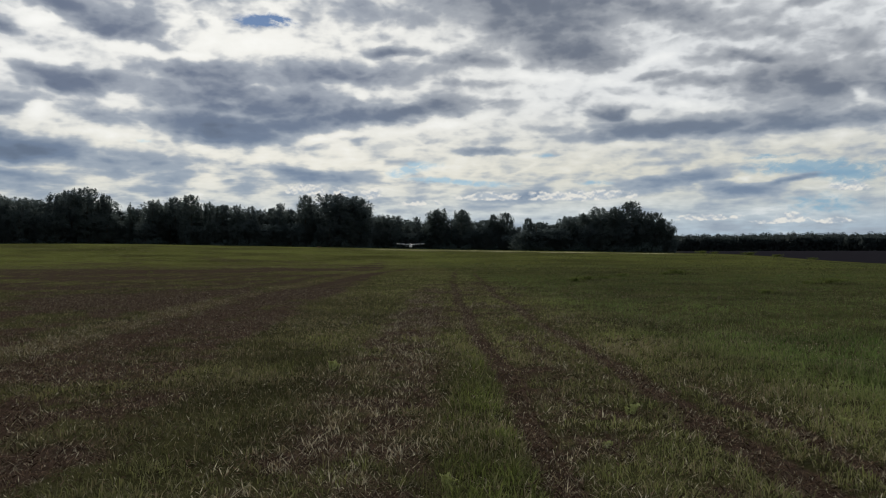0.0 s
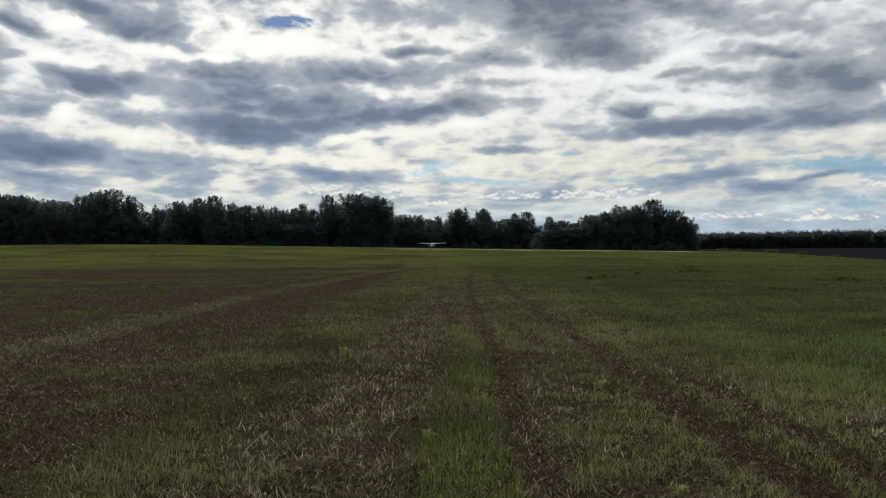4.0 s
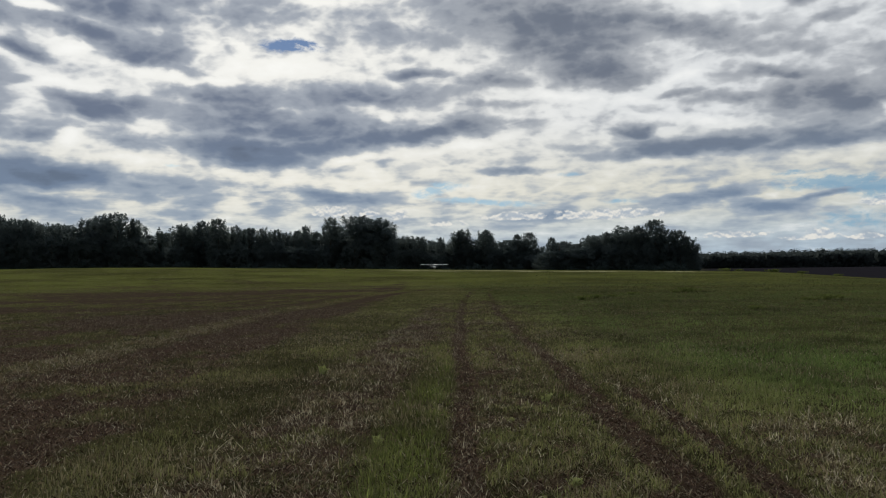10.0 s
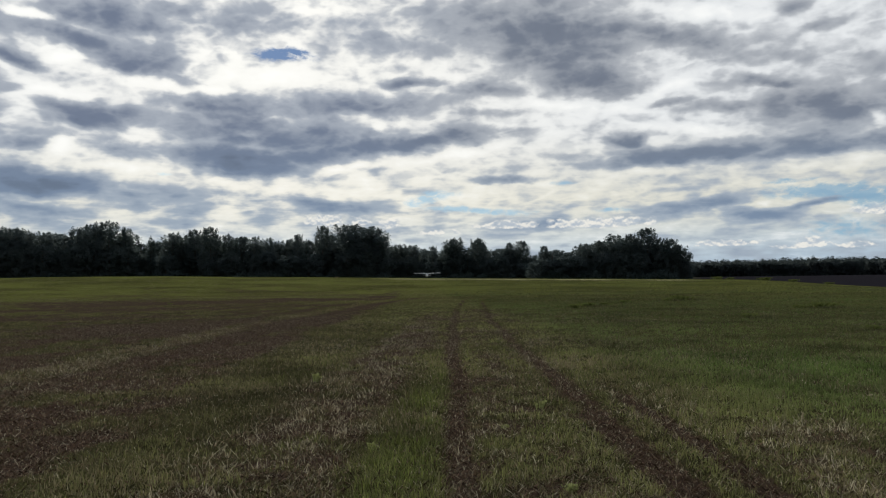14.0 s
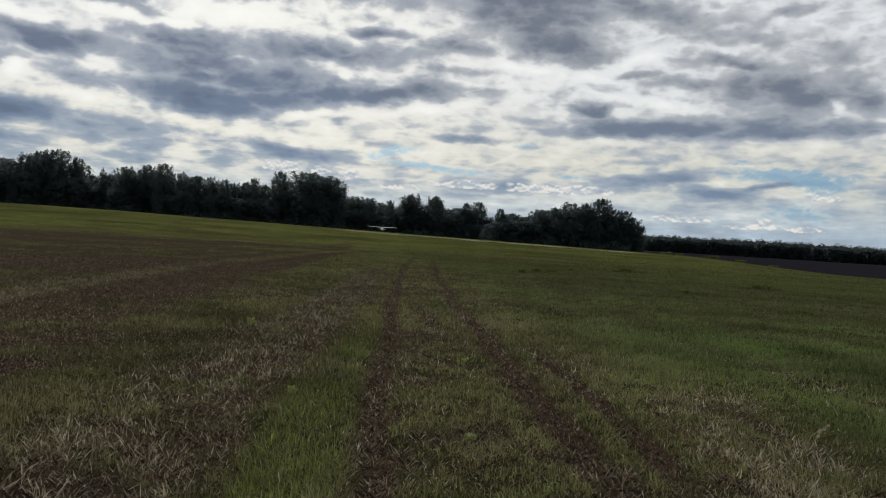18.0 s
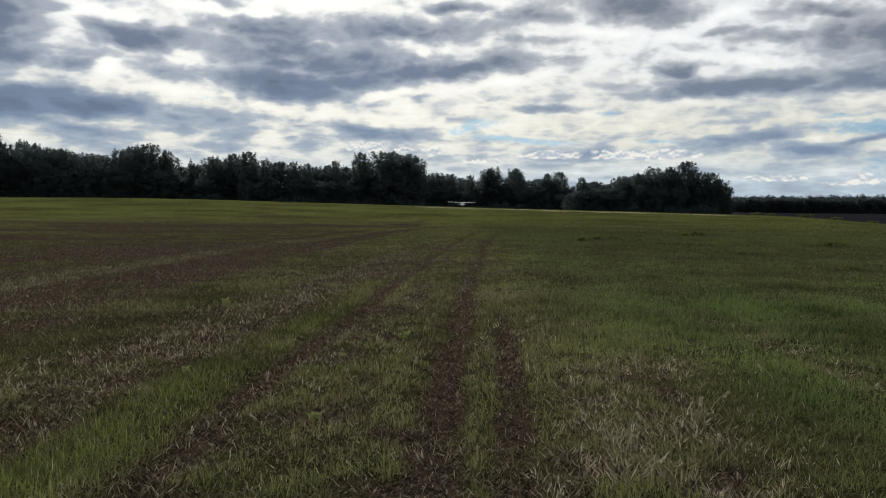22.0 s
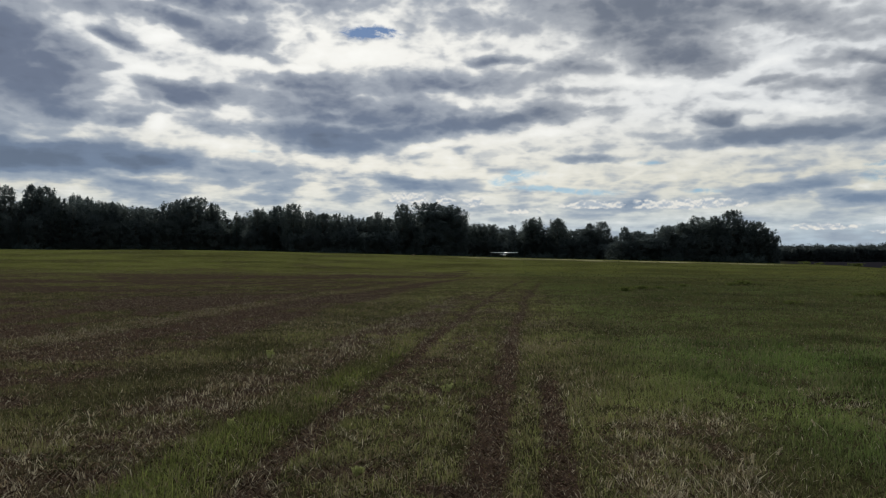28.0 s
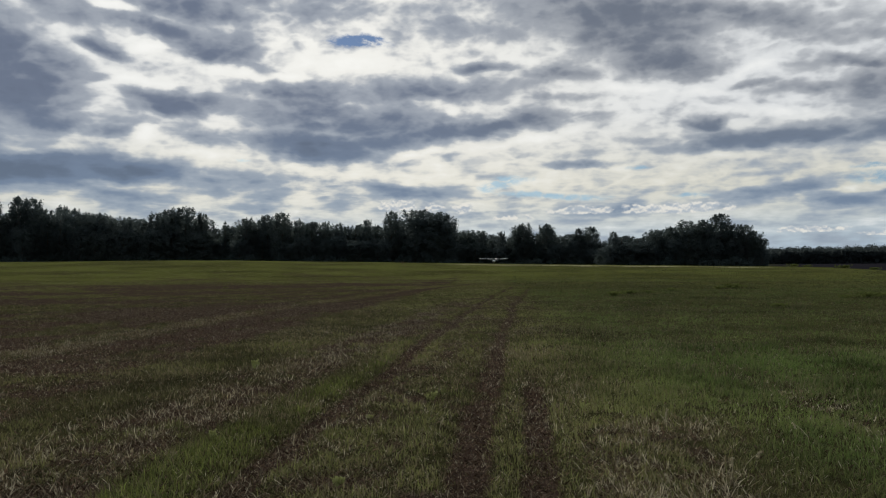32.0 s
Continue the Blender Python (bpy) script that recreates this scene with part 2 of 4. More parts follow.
wide_glow = w.m("MULTIPLY", w.m("EXPONENT", w.m("MULTIPLY", w.m("MULTIPLY", wide_u, wide_u), -1.0)), w.step(el, 1.5, 6.0))
cream = w.mix(w.m("MULTIPLY", wide_glow, 0.55), cream, (0.90, 0.872, 0.785))
lit = w.mix(glow, cream, (1.03, 1.02, 0.97))
mid = w.mix(w.step(el, 3.0, 12.0), (0.33, 0.39, 0.46), w.mix(w.step(az, -6.0, 8.0), (0.365, 0.40, 0.455), (0.375, 0.40, 0.437)))
shade = w.mix(w.step(el, 3.0, 12.0), (0.18, 0.245, 0.345), w.mix(w.step(az, -6.0, 8.0), (0.150, 0.183, 0.255), (0.157, 0.183, 0.234)))
lit = w.mix(w.step(density, -0.5, 0.05), w.mix(0.5, lit, (1.0, 1.0, 0.97)), lit)
cloud = w.mix(w.step(density, -0.06, 0.42), lit, mid)
cloud = w.mix(w.step(density, 0.30, 0.98), cloud, shade)
cloud = w.mix(w.step(density, 0.95, 1.5), cloud, w.mix(0.3, shade, (0.03, 0.036, 0.05)))
lump = w.noise(w.xyz(w.m("MULTIPLY", az, 1.5), w.m("MULTIPLY", el, 2.2), 11.0), 1.0, 3.0, 0.5)
pile = masses(HEAPS, az, el, 1.0, 2.0)
heap = w.step(w.m("ADD", pile, w.m("MULTIPLY", w.m("SUBTRACT", lump, 0.5), 1.6)), 0.28, 0.62)
crown = w.noise(w.xyz(w.m("MULTIPLY", az, 1.5), w.m("ADD", w.m("MULTIPLY", el, 2.2), 0.35), 11.0), 1.0, 3.0, 0.5)
side_lit = w.step(w.m("SUBTRACT", lump, crown), -0.12, 0.14)
cloud = w.mix(w.m("MULTIPLY", w.m("MULTIPLY", heap, w.step(pile, 0.1, 0.45)), 0.85), cloud, w.mix(side_lit, (0.42, 0.475, 0.54), (0.80, 0.78, 0.72)))
hole = masses(GAPS, w.m("MULTIPLY_ADD", warp_a, 2.5, az), w.m("MULTIPLY_ADD", warp_b, 0.9, el))
wisp = w.noise(w.xyz(w.m("MULTIPLY", az, 1.3), w.m("MULTIPLY", el, 2.6), 41.0), 1.0, 5.0, 0.6, 0.4)
hole = w.step(w.m("MULTIPLY", hole, w.m("ADD", 0.95, w.m("MULTIPLY", w.m("SUBTRACT", wisp, 0.5), 2.6))), 0.16, 0.70)
hole = w.m("MULTIPLY", hole, w.m("ADD", 0.74, w.m("MULTIPLY", w.step(el, 7.0, 12.0), 0.26)))
raised = w.add("ShaderNodeVectorMath", {0: w.xyz(toward[0], toward[1], w.m("ADD", toward[2], w.m("ADD", 0.22, w.m("MULTIPLY", w.step(el, 7.0, 12.0), 0.4))))}, operation="NORMALIZE").outputs[0]
sky = w.add("ShaderNodeTexSky", {0: raised}, sky_type="NISHITA", sun_disc=False, sun_elevation=radians(SUN_EL), sun_rotation=radians(SUN_AZ), air_density=1.0, dust_density=0.2, ozone_density=1.0)
bg_sky = w.add("ShaderNodeBackground", {"Color": w.add("ShaderNodeVectorMath", {0: sky.outputs[0], 1: w.mix(w.step(el, 7.0, 12.0), (0.80, 0.98, 0.92), (0.74, 0.86, 0.98))}, operation="MULTIPLY").outputs[0], "Strength": 0.09})
bg_cloud = w.add("ShaderNodeBackground", {"Color": cloud, "Strength": 1.0})
both = w.add("ShaderNodeMixShader", {0: hole, 1: bg_cloud.outputs[0], 2: bg_sky.outputs[0]})
w.add("ShaderNodeOutputWorld", {0: both.outputs[0]})


# ---- materials ----
def material(name):
    mat = bpy.data.materials.new(name)
    mat.use_nodes = True
    return mat, Nodes(mat.node_tree)


def finish(n, color, rough=0.8, metal=0.0, bump=None, strength=0.3, distance=0.02, spec=0.3, thin=0.0):
    ins = {"Base Color": (*color, 1.0) if isinstance(color, tuple) else color, "Roughness": rough, "Metallic": metal, "Specular IOR Level": spec}
    if bump is not None:
        ins["Normal"] = n.add("ShaderNodeBump", {"Height": bump, "Strength": strength, "Distance": distance}).outputs[0]
    surface = n.add("ShaderNodeBsdfPrincipled", ins).outputs[0]
    if thin:
        t = n.add("ShaderNodeBsdfTranslucent", {"Color": ins["Base Color"]})
        surface = n.add("ShaderNodeMixShader", {0: thin, 1: surface, 2: t.outputs[0]}).outputs[0]
    n.add("ShaderNodeOutputMaterial", {0: surface})


def plain(name, color, rough=0.5, metal=0.0, spec=0.5, vary=0.15, scale=6.0):
    mat, n = material(name)
    g = n.noise(n.add("ShaderNodeTexCoord").outputs["Object"], scale, 5.0)
    dark = tuple(c * (1 - vary) for c in color)
    finish(n, n.mix(g, dark, color), n.m("ADD", n.m("MULTIPLY", g, 0.2), rough - 0.1), metal, g, 0.08, 0.01, spec)
    return mat


def ground_material():
    mat, n = material("field_ground")
    p = n.add("ShaderNodeNewGeometry").outputs["Position"]
    zone = n.add("ShaderNodeSeparateColor", {0: n.add("ShaderNodeAttribute", attribute_name="zone").outputs["Color"]}).outputs
    grain = n.noise(p, 34.0, 7.0, 0.72)
    clod = n.noise(p, 5.0, 5.0, 0.6)
    tuft = n.noise(p, 1.1, 5.0, 0.62)
    patch = n.noise(p, 0.35, 5.0, 0.6)
    wide = n.noise(p, 0.045, 4.0, 0.55)
    soil = n.ramp(n.m("ADD", n.m("MULTIPLY", grain, 0.6), n.m("MULTIPLY", clod, 0.4)), [(0.34, (0.019, 0.0135, 0.0100)), (0.55, (0.066, 0.044, 0.032)), (0.7, (0.172, 0.118, 0.083))])
    straw = n.ramp(grain, [(0.3, (0.028, 0.021, 0.013)), (0.7, (0.13, 0.098, 0.058))])
    green = n.ramp(n.m("ADD", n.m("MULTIPLY", patch, 0.5), n.m("MULTIPLY", grain, 0.5)), [(0.32, (0.016, 0.015, 0.008)), (0.7, (0.078, 0.076, 0.031))])
    green = n.mix(n.mix(n.step(wide, 0.42, 0.66), (0, 0, 0), (0.5, 0.5, 0.5)), green, (0.070, 0.072, 0.026))
    far = n.add("ShaderNodeVectorMath", {0: p}, operation="LENGTH").outputs["Value"]
    green = n.mix(n.step(far, 18.0, 150.0), green, n.mix(n.step(n.m("ADD", n.m("MULTIPLY", wide, 0.7), n.m("MULTIPLY", patch, 0.3)), 0.38, 0.60), (0.056, 0.058, 0.019), (0.102, 0.111, 0.031)))
    soil = n.mix(n.m("MULTIPLY", n.step(far, 14.0, 55.0), 0.6), soil, (0.046, 0.037, 0.026))
    # far straw is brightened: the crest's sunlit band is painted into its colour
    straw = n.mix(n.step(far, 180.0, 240.0), straw, n.mix(n.step(wide, 0.42, 0.6), (0.13, 0.125, 0.055), (0.34, 0.31, 0.19)))
    ploughed = n.mix(patch, (0.014, 0.0135, 0.0165), (0.025, 0.0235, 0.028))
    loose = n.m("ADD", n.m("MULTIPLY", n.m("SUBTRACT", clod, 0.5), 0.6), n.m("MULTIPLY", n.m("SUBTRACT", tuft, 0.5), 1.9))
    fac = n.step(n.m("ADD", zone[0], loose), 0.22, 0.72)
    fac_s = n.step(n.m("ADD", zone[1], n.m("MULTIPLY", n.m("SUBTRACT", tuft, 0.5), 1.2)), 0.5, 1.1)
    col = n.mix(fac, n.mix(fac_s, green, straw), soil)
    col = n.mix(zone[2], col, ploughed)
    finish(n, col, 1.0, 0.0, n.m("ADD", grain, clod), 0.7, 0.03, 0.0)
    return mat


def blade_material(name, thin, gloss, shine):
    mat, n = material(name)
    tint = n.add("ShaderNodeAttribute", attribute_name="tint").outputs["Color"]
    g = n.noise(n.add("ShaderNodeNewGeometry").outputs["Position"], 60.0, 3.0)
    finish(n, n.mix(g, tint, n.mix(0.35, tint, (0.02, 0.02, 0.01))), gloss, 0.0, None, spec=shine, thin=thin)
    return mat


def leaf_material(name, low, top, thin=0.2):
    mat, n = material(name)
    r = n.add("ShaderNodeNewGeometry").outputs["Random Per Island"]
    o = n.add("ShaderNodeObjectInfo").outputs["Random"]
    col = n.mix(n.m("ADD", n.m("MULTIPLY", r, 0.6), n.m("MULTIPLY", o, 0.4)), low, top)
    finish(n, col, 0.9, 0.0, None, spec=0.0, thin=thin)
    return mat


def bark_material(name, dark, pale):
    mat, n = material(name)
    p = n.add("ShaderNodeTexCoord").outputs["Object"]
    g = n.noise(p, 3.0, 6.0, 0.7)
    finish(n, n.mix(g, dark, pale), 0.9, 0.0, g, 0.6, 0.05, 0.1)
    return mat


GROUND = ground_material()
BLADE = blade_material("grass_blade", 0.3, 0.75, 0.03)
STRAW = blade_material("dry_straw", 0.12, 0.7, 0.10)
LITTER = blade_material("dead_litter", 0.1, 0.95, 0.0)
# haze over the woods is mixed into these leaf colours: bluish and lifted
LEAF = leaf_material("broad_leaf", (0.084, 0.108, 0.114), (0.106, 0.130, 0.118), 0.7)
NEEDLE = leaf_material("needle_leaf", (0.066, 0.090, 0.090), (0.084, 0.110, 0.100), 0.6)
FAR_LEAF = leaf_material("far_leaf", (0.055, 0.068, 0.068), (0.064, 0.078, 0.076), 0.7)
BARK = bark_material("bark", (0.035, 0.028, 0.022), (0.13, 0.11, 0.09))
WHITE_PAINT = plain("white_paint", (0.80, 0.80, 0.78), 0.35, spec=0.5)
GLASS = plain("dark_windscreen", (0.02, 0.024, 0.028), 0.12, spec=0.8, vary=0.3)
RUBBER = plain("tyre_rubber", (0.025, 0.025, 0.026), 0.85, spec=0.2)
STEEL = plain("grey_metal", (0.35, 0.35, 0.36), 0.4, 0.8)
# dark aircraft parts; on the fuselage this colour stands in for shade
DARK_PAINT_AND_SHADE = plain("dark_paint_and_shade", (0.05, 0.05, 0.055), 0.45)

# ---- field: relief and ground cover ----
rng = np.random.default_rng(7)
LATTICE = rng.random((256, 256))


def vnoise(x, y):
    """Smooth value noise, 0 to 1."""
    xi, yi = np.floor(x).astype(int), np.floor(y).astype(int)
    fx, fy = x - xi, y - yi
    fx, fy = fx * fx * (3 - 2 * fx), fy * fy * (3 - 2 * fy)
    a, b = LATTICE[xi % 256, yi % 256], LATTICE[(xi + 1) % 256, yi % 256]
    c, d = LATTICE[xi % 256, (yi + 1) % 256], LATTICE[(xi + 1) % 256, (yi + 1) % 256]
    return (a * (1 - fx) + b * fx) * (1 - fy) + (c * (1 - fx) + d * fx) * fy


def fbm(x, y, scale, octaves=4):
    total, amp, s = 0.0, 0.5, scale
    for i in range(octaves):
        total = total + amp * vnoise(x * s + 17.3 * i, y * s + 5.1 * i)
        amp, s = amp * 0.5, s * 2.03
    return total / (1 - 0.5 ** octaves)


def ease(x, lo, hi):
    t = np.clip((x - lo) / (hi - lo), 0, 1)
    return t * t * (3 - 2 * t)


def band(x, centre, half, soft):
    return 1 - ease(np.abs(x - centre), half - soft, half + soft)


def rut_a(y):
    return 0.20 + 0.02 * y + 0.00036 * np.maximum(y, 0) ** 2 + 0.05 * np.sin(y * 0.55)


def rut_b(y):
    return 1.90 + 0.018 * y + 0.0004 * np.maximum(y, 0) ** 2 + 0.05 * np.sin(y * 0.45 + 1)


def rut_c(y):
    return 2.20 + 0.075 * y - 0.002 * y * y


def old_track(y):
    return -7.2 + 0.0007 * np.maximum(y - 12, 0) ** 2


def relief(x, y):
    """Height of the field, without the ruts."""
    r, a = np.hypot(x, y), np.degrees(np.arctan2(x, y))
    crest = 3.85 - 0.083 * np.clip(a, -17, 40) - 2.4 * ease(a, 20, 31) - 0.5 * ease(-a, 20, 32)
    rise = ease(r, 130, 300) * np.where(np.abs(a) < 95, 1.0, 0.0)
    z = np.maximum(crest, -1.8) * rise
    z = z - 1.6 * ease(r, 300, 360) * (np.abs(a) < 95)
    z = z - 2.5 * ease(a, 17, 21) * ease(r, 290, 420)
    z = z + (6.4 - z) * ease(r, 460, 1000)
    return z + 0.12 * (fbm(x, y, 0.12, 3) - 0.5) * ease(r, 3, 25)


def ground_zones(x, y):
    """Shares of bare soil, dry straw, lush grass and ploughed land at each place."""
    r, a = np.hypot(x, y), np.degrees(np.arctan2(x, y))
    n_s, n_m, n_l = fbm(x, y, 2.3), fbm(x + 40, y - 9, 0.55), fbm(x - 13, y + 70, 0.13)
    n_f = fbm(x - 3, y + 31, 3.6)
    wob = (n_m - 0.5) * 0.7
    rough = 0.45 + 0.55 * ease(n_s * 0.65 + n_m * 0.35, 0.28, 0.50)
    fade = 1 - 0.12 * ease(y, 18, 32) - 0.5 * ease(y, 60, 130)
    soil = 0.95 * band(x + wob * 0.2, rut_a(y), 0.13 + 0.04 * ease(y, 5, 14), 0.07) * rough * fade
    soil = np.maximum(soil, 0.95 * band(x + wob * 0.25, rut_b(y), 0.19 - 0.04 * ease(y, 9, 20), 0.09) * rough * fade)
    soil = np.maximum(soil, 0.95 * band(x + wob * 0.15, rut_c(y), 0.14, 0.07) * (1 - ease(y, 10, 15)) * rough)
    # thin patches between the ruts, and the worn ground where they meet farther on
    between = band(x, 1.1 + 0.02 * y, 0.95, 0.4) * (1 - ease(y, 30, 60))
    soil = np.maximum(soil, between * np.clip(0.24 + 1.6 * (n_m - 0.5) + 2.4 * (n_s - 0.5), 0, 0.7))
    worn = band(x, 1.6 + 0.02 * y, 2.2, 0.9) * ease(y, 18, 30) * (1 - ease(y, 46, 66))
    soil = np.maximum(soil, worn * np.clip(0.20 + 1.8 * (n_m - 0.5) + 1.8 * (n_s - 0.5), 0, 0.75))
    # reddish bare stubble on the far side of the verge, with paler strips of regrowth
    edge = -3.0 - 0.5 * ease(y, 10, 20) + 0.6 * ease(y, 26, 60) + wob * 1.1
    left = (1 - ease(x, edge - 0.8, edge + 0.4)) * (1 - ease(y + 90 * (n_l - 0.5) - np.clip(x + 45, 0, 42) * 1.3, 55, 165)) * ease(x, -110, -60)
    strip = band(x, old_track(y) + wob * 0.6, 0.7, 0.35) * (0.45 + 0.55 * ease(n_m, 0.3, 0.5))
    far_left = ease(y, 16, 34)
    lines = np.sin(2 * math.pi * (x - old_track(y) + 0.8 * wob) / 2.3) * ease(y, 8, 18)
    left_soil = left * (0.74 - 0.10 * far_left + 1.5 * (n_m - 0.5) + 1.9 * (n_s - 0.5) + (0.9 + 1.9 * far_left) * (n_l - 0.5) + 0.28 * lines) * (1 - 0.85 * strip)
    soil = np.maximum(soil, np.clip(left_soil, 0, 0.9))
    soil = np.maximum(soil, 0.95 * band(x, old_track(y) + 1.5 + wob * 0.6, 0.6, 0.3) * ease(y, 10, 20) * (1 - ease(y, 80, 125)))
    soil = np.maximum(soil, 0.5 * ease(n_l, 0.46, 0.66) * (1 - ease(x, -12, 2)) * ease(y, 50, 90) * (1 - ease(r, 170, 230)))
    # trampled, straw-strewn line between the green verge and the first rut
    verge = band(x, -1.72 + 0.055 * y + wob, 0.75, 0.5) * (1 - ease(y, 36, 60))
    soil = np.maximum(soil, verge * np.clip(0.56 + 1.7 * (n_m - 0.5) + 2.2 * (n_s - 0.5), 0, 0.85))
    straw = verge * (0.2 + 0.8 * ease(n_f, 0.42, 0.60))
    straw = np.maximum(straw, 0.8 * ease(0.55 - np.hypot(x + 1.35, (y - 13.9) * 0.8), 0, 0.3))
    green_verge = band(x, -2.5 + 0.008 * y + wob * 0.5, 0.45, 0.3)
    soil = soil * (1 - 0.6 * green_verge * ease(n_s, 0.3, 0.5))
    right_straw = band(x, 2.75 + 0.14 * y + wob * 0.6, 0.72, 0.3) * ease(y, 3, 4.5) * (1 - ease(y, 8.4, 10.4))
    right_straw = np.maximum(right_straw, 0.75 * band(x, 6.05 + wob * 0.9, 0.32, 0.2) * ease(y, 6.5, 8.5) * (1 - ease(y, 12.5, 15)))
    straw = np.maximum(straw, right_straw * (0.15 + 0.85 * ease(n_f, 0.46, 0.60)))
    soil = np.maximum(soil, 0.6 * right_straw * ease(fbm(x + 5, y + 77, 3.2), 0.48, 0.66))
    straw = np.maximum(straw, 0.55 * ease(0.6 * n_m + 0.4 * n_f, 0.44, 0.62) * band(x, 1.3 + 0.02 * y, 2.0, 0.6) * (1 - ease(y, 34, 62)))
    straw = np.maximum(straw, 0.4 * ease(n_l, 0.5, 0.68) * (1 - ease(r, 40, 90)))
    straw = np.maximum(straw, 0.22 * left * ease(n_f, 0.42, 0.66) * (1 - ease(y, 20, 50)))
    # band of sunlight along the crest, painted as pale straw cover
    straw = np.maximum(straw, 0.95 * band(r, 256 + 14 * (n_l - 0.5), 11, 6) * ease(a, -9, 0) * (1 - ease(a, 17, 21)))
    straw = np.maximum(straw, 0.9 * strip * left)
    taper = ease(y, 9, 15)
    lush = band(x + 0.3 * wob, rut_a(y) - 0.54 + 0.22 * taper, 0.38 - 0.20 * taper, 0.2) * (1 - ease(y, 14.5, 17)) * (0.1 + 0.9 * ease(n_m * 0.4 + n_s * 0.6, 0.36, 0.56))
    lush = np.maximum(lush, 0.6 * band(x, 1.55 + 0.018 * y, 0.28, 0.15) * ease(y, 11, 14) * (1 - ease(y, 22, 28)) * ease(n_s, 0.3, 0.5))
    lush = np.maximum(lush, 0.18 * ease(x, 3.5, 7) * ease(n_l, 0.3, 0.6) * ease(n_m, 0.3, 0.6))
    lush = np.maximum(lush, 0.35 * green_verge * ease(n_m, 0.42, 0.6) * (1 - ease(y, 40, 70)))
    lush = np.maximum(lush, 0.8 * ease(1.3 - np.hypot((x - 5.3) * 1.5, (y - 7.6) * 0.7), 0, 0.9))
    plough = ease(r, 325, 350) * ease(a, 16, 19)
    soil = soil * (1 - 0.8 * np.clip(lush, 0, 1) * (x < 2.3))
    return np.clip(soil, 0, 1), np.clip(straw, 0, 1), np.clip(lush, 0, 1), plough


def surface(x, y):
    """Height of the ground with the ruts pressed in."""
    dip = 0.05 * band(x, rut_a(y), 0.2, 0.14) + 0.05 * band(x, rut_b(y), 0.27, 0.15) + 0.04 * band(x, rut_c(y), 0.16, 0.1) * (1 - ease(y, 14, 24))
    near = 1 - ease(np.hypot(x, y), 40, 80)
    return relief(x, y) - dip * near + near * 0.05 * (fbm(x, y, 2.0, 3) - 0.5)


def mesh_of(name, co, faces, mat, tint=None, layer="tint", smooth=False):
    """A mesh from arrays of corners and of equal-sided faces."""
    me = bpy.data.meshes.new(name)
    k = faces.shape[1]
    me.vertices.add(len(co))
    me.vertices.foreach_set("co", np.ascontiguousarray(co, dtype=np.float32).ravel())
    me.loops.add(faces.size)
    me.loops.foreach_set("vertex_index", np.ascontiguousarray(faces, dtype=np.int32).ravel())
    me.polygons.add(len(faces))
    me.polygons.foreach_set("loop_start", np.arange(0, faces.size, k, dtype=np.int32))
    if smooth:
        me.polygons.foreach_set("use_smooth", np.ones(len(faces), dtype=bool))
    me.update(calc_edges=True)
    if tint is not None:
        at = me.attributes.new(layer, "FLOAT_COLOR", "POINT")
        at.data.foreach_set("color", np.hstack([tint, np.ones((len(tint), 1))]).astype(np.float32).ravel())
    me.materials.append(mat)
    return me


def build_ground():
    angles = np.radians(np.concatenate([np.arange(-42, 42.01, 0.3), np.arange(45, 316, 5.0)]))
    radii = np.concatenate([[0.0], 1.2 * 1.0155 ** np.arange(0, 532)])
    ox, oy = 1.0, -1.0
    aa, rr = np.meshgrid(angles, radii)
    x, y = ox + rr * np.sin(aa), oy + rr * np.cos(aa)
    z = surface(x, y)
    na, nr = len(angles), len(radii)
    i, j = np.meshgrid(np.arange(nr - 1), np.arange(na), indexing="ij")
    k = (j + 1) % na
    faces = np.stack([i * na + j, (i + 1) * na + j, (i + 1) * na + k, i * na + k], -1).reshape(-1, 4)[:, ::-1]
    s, t, l, p = ground_zones(x, y)
    zone = np.stack([s, t, p], -1).reshape(-1, 3)
    co = np.stack([x, y, z], -1).reshape(-1, 3)
    ob = new("ground", mesh_of("ground", co, faces, GROUND, zone, "zone", True))
    tagged(ob, "mown field of grass and reddish stubble with wheel ruts", "ground", kind="structure")


build_ground()


# ---- grass and straw ----
def scatter(count_per, near, limit, r0, r1, half):
    """Places in the wedge ahead, thinning out with distance."""
    edges = np.geomspace(r0, r1, 40)
    xs, ys, rs = [], [], []
    for lo, hi in zip(edges[:-1], edges[1:]):
        mid = (lo + hi) / 2
        dens = count_per * min(1.0, (near / mid) ** limit)
        n = int(dens * half * (hi * hi - lo * lo))
        r = np.sqrt(rng.uniform(lo * lo, hi * hi, n))
        a = rng.uniform(-half, half, n)
        xs.append(1.0 + r * np.sin(a)), ys.append(-1.0 + r * np.cos(a)), rs.append(r)
    # a thinner cover under and behind the standpoint
    n = int(count_per * 0.12 * math.pi * 100)
    r, a = 10.0 * np.sqrt(rng.random(n)), rng.uniform(-math.pi, math.pi, n)
    out = (np.abs(a) > half) | (r < r0)
    xs.append(1.0 + r[out] * np.sin(a[out])), ys.append(-1.0 + r[out] * np.cos(a[out])), rs.append(np.maximum(r[out], r0))
    return np.concatenate(xs), np.concatenate(ys), np.concatenate(rs)


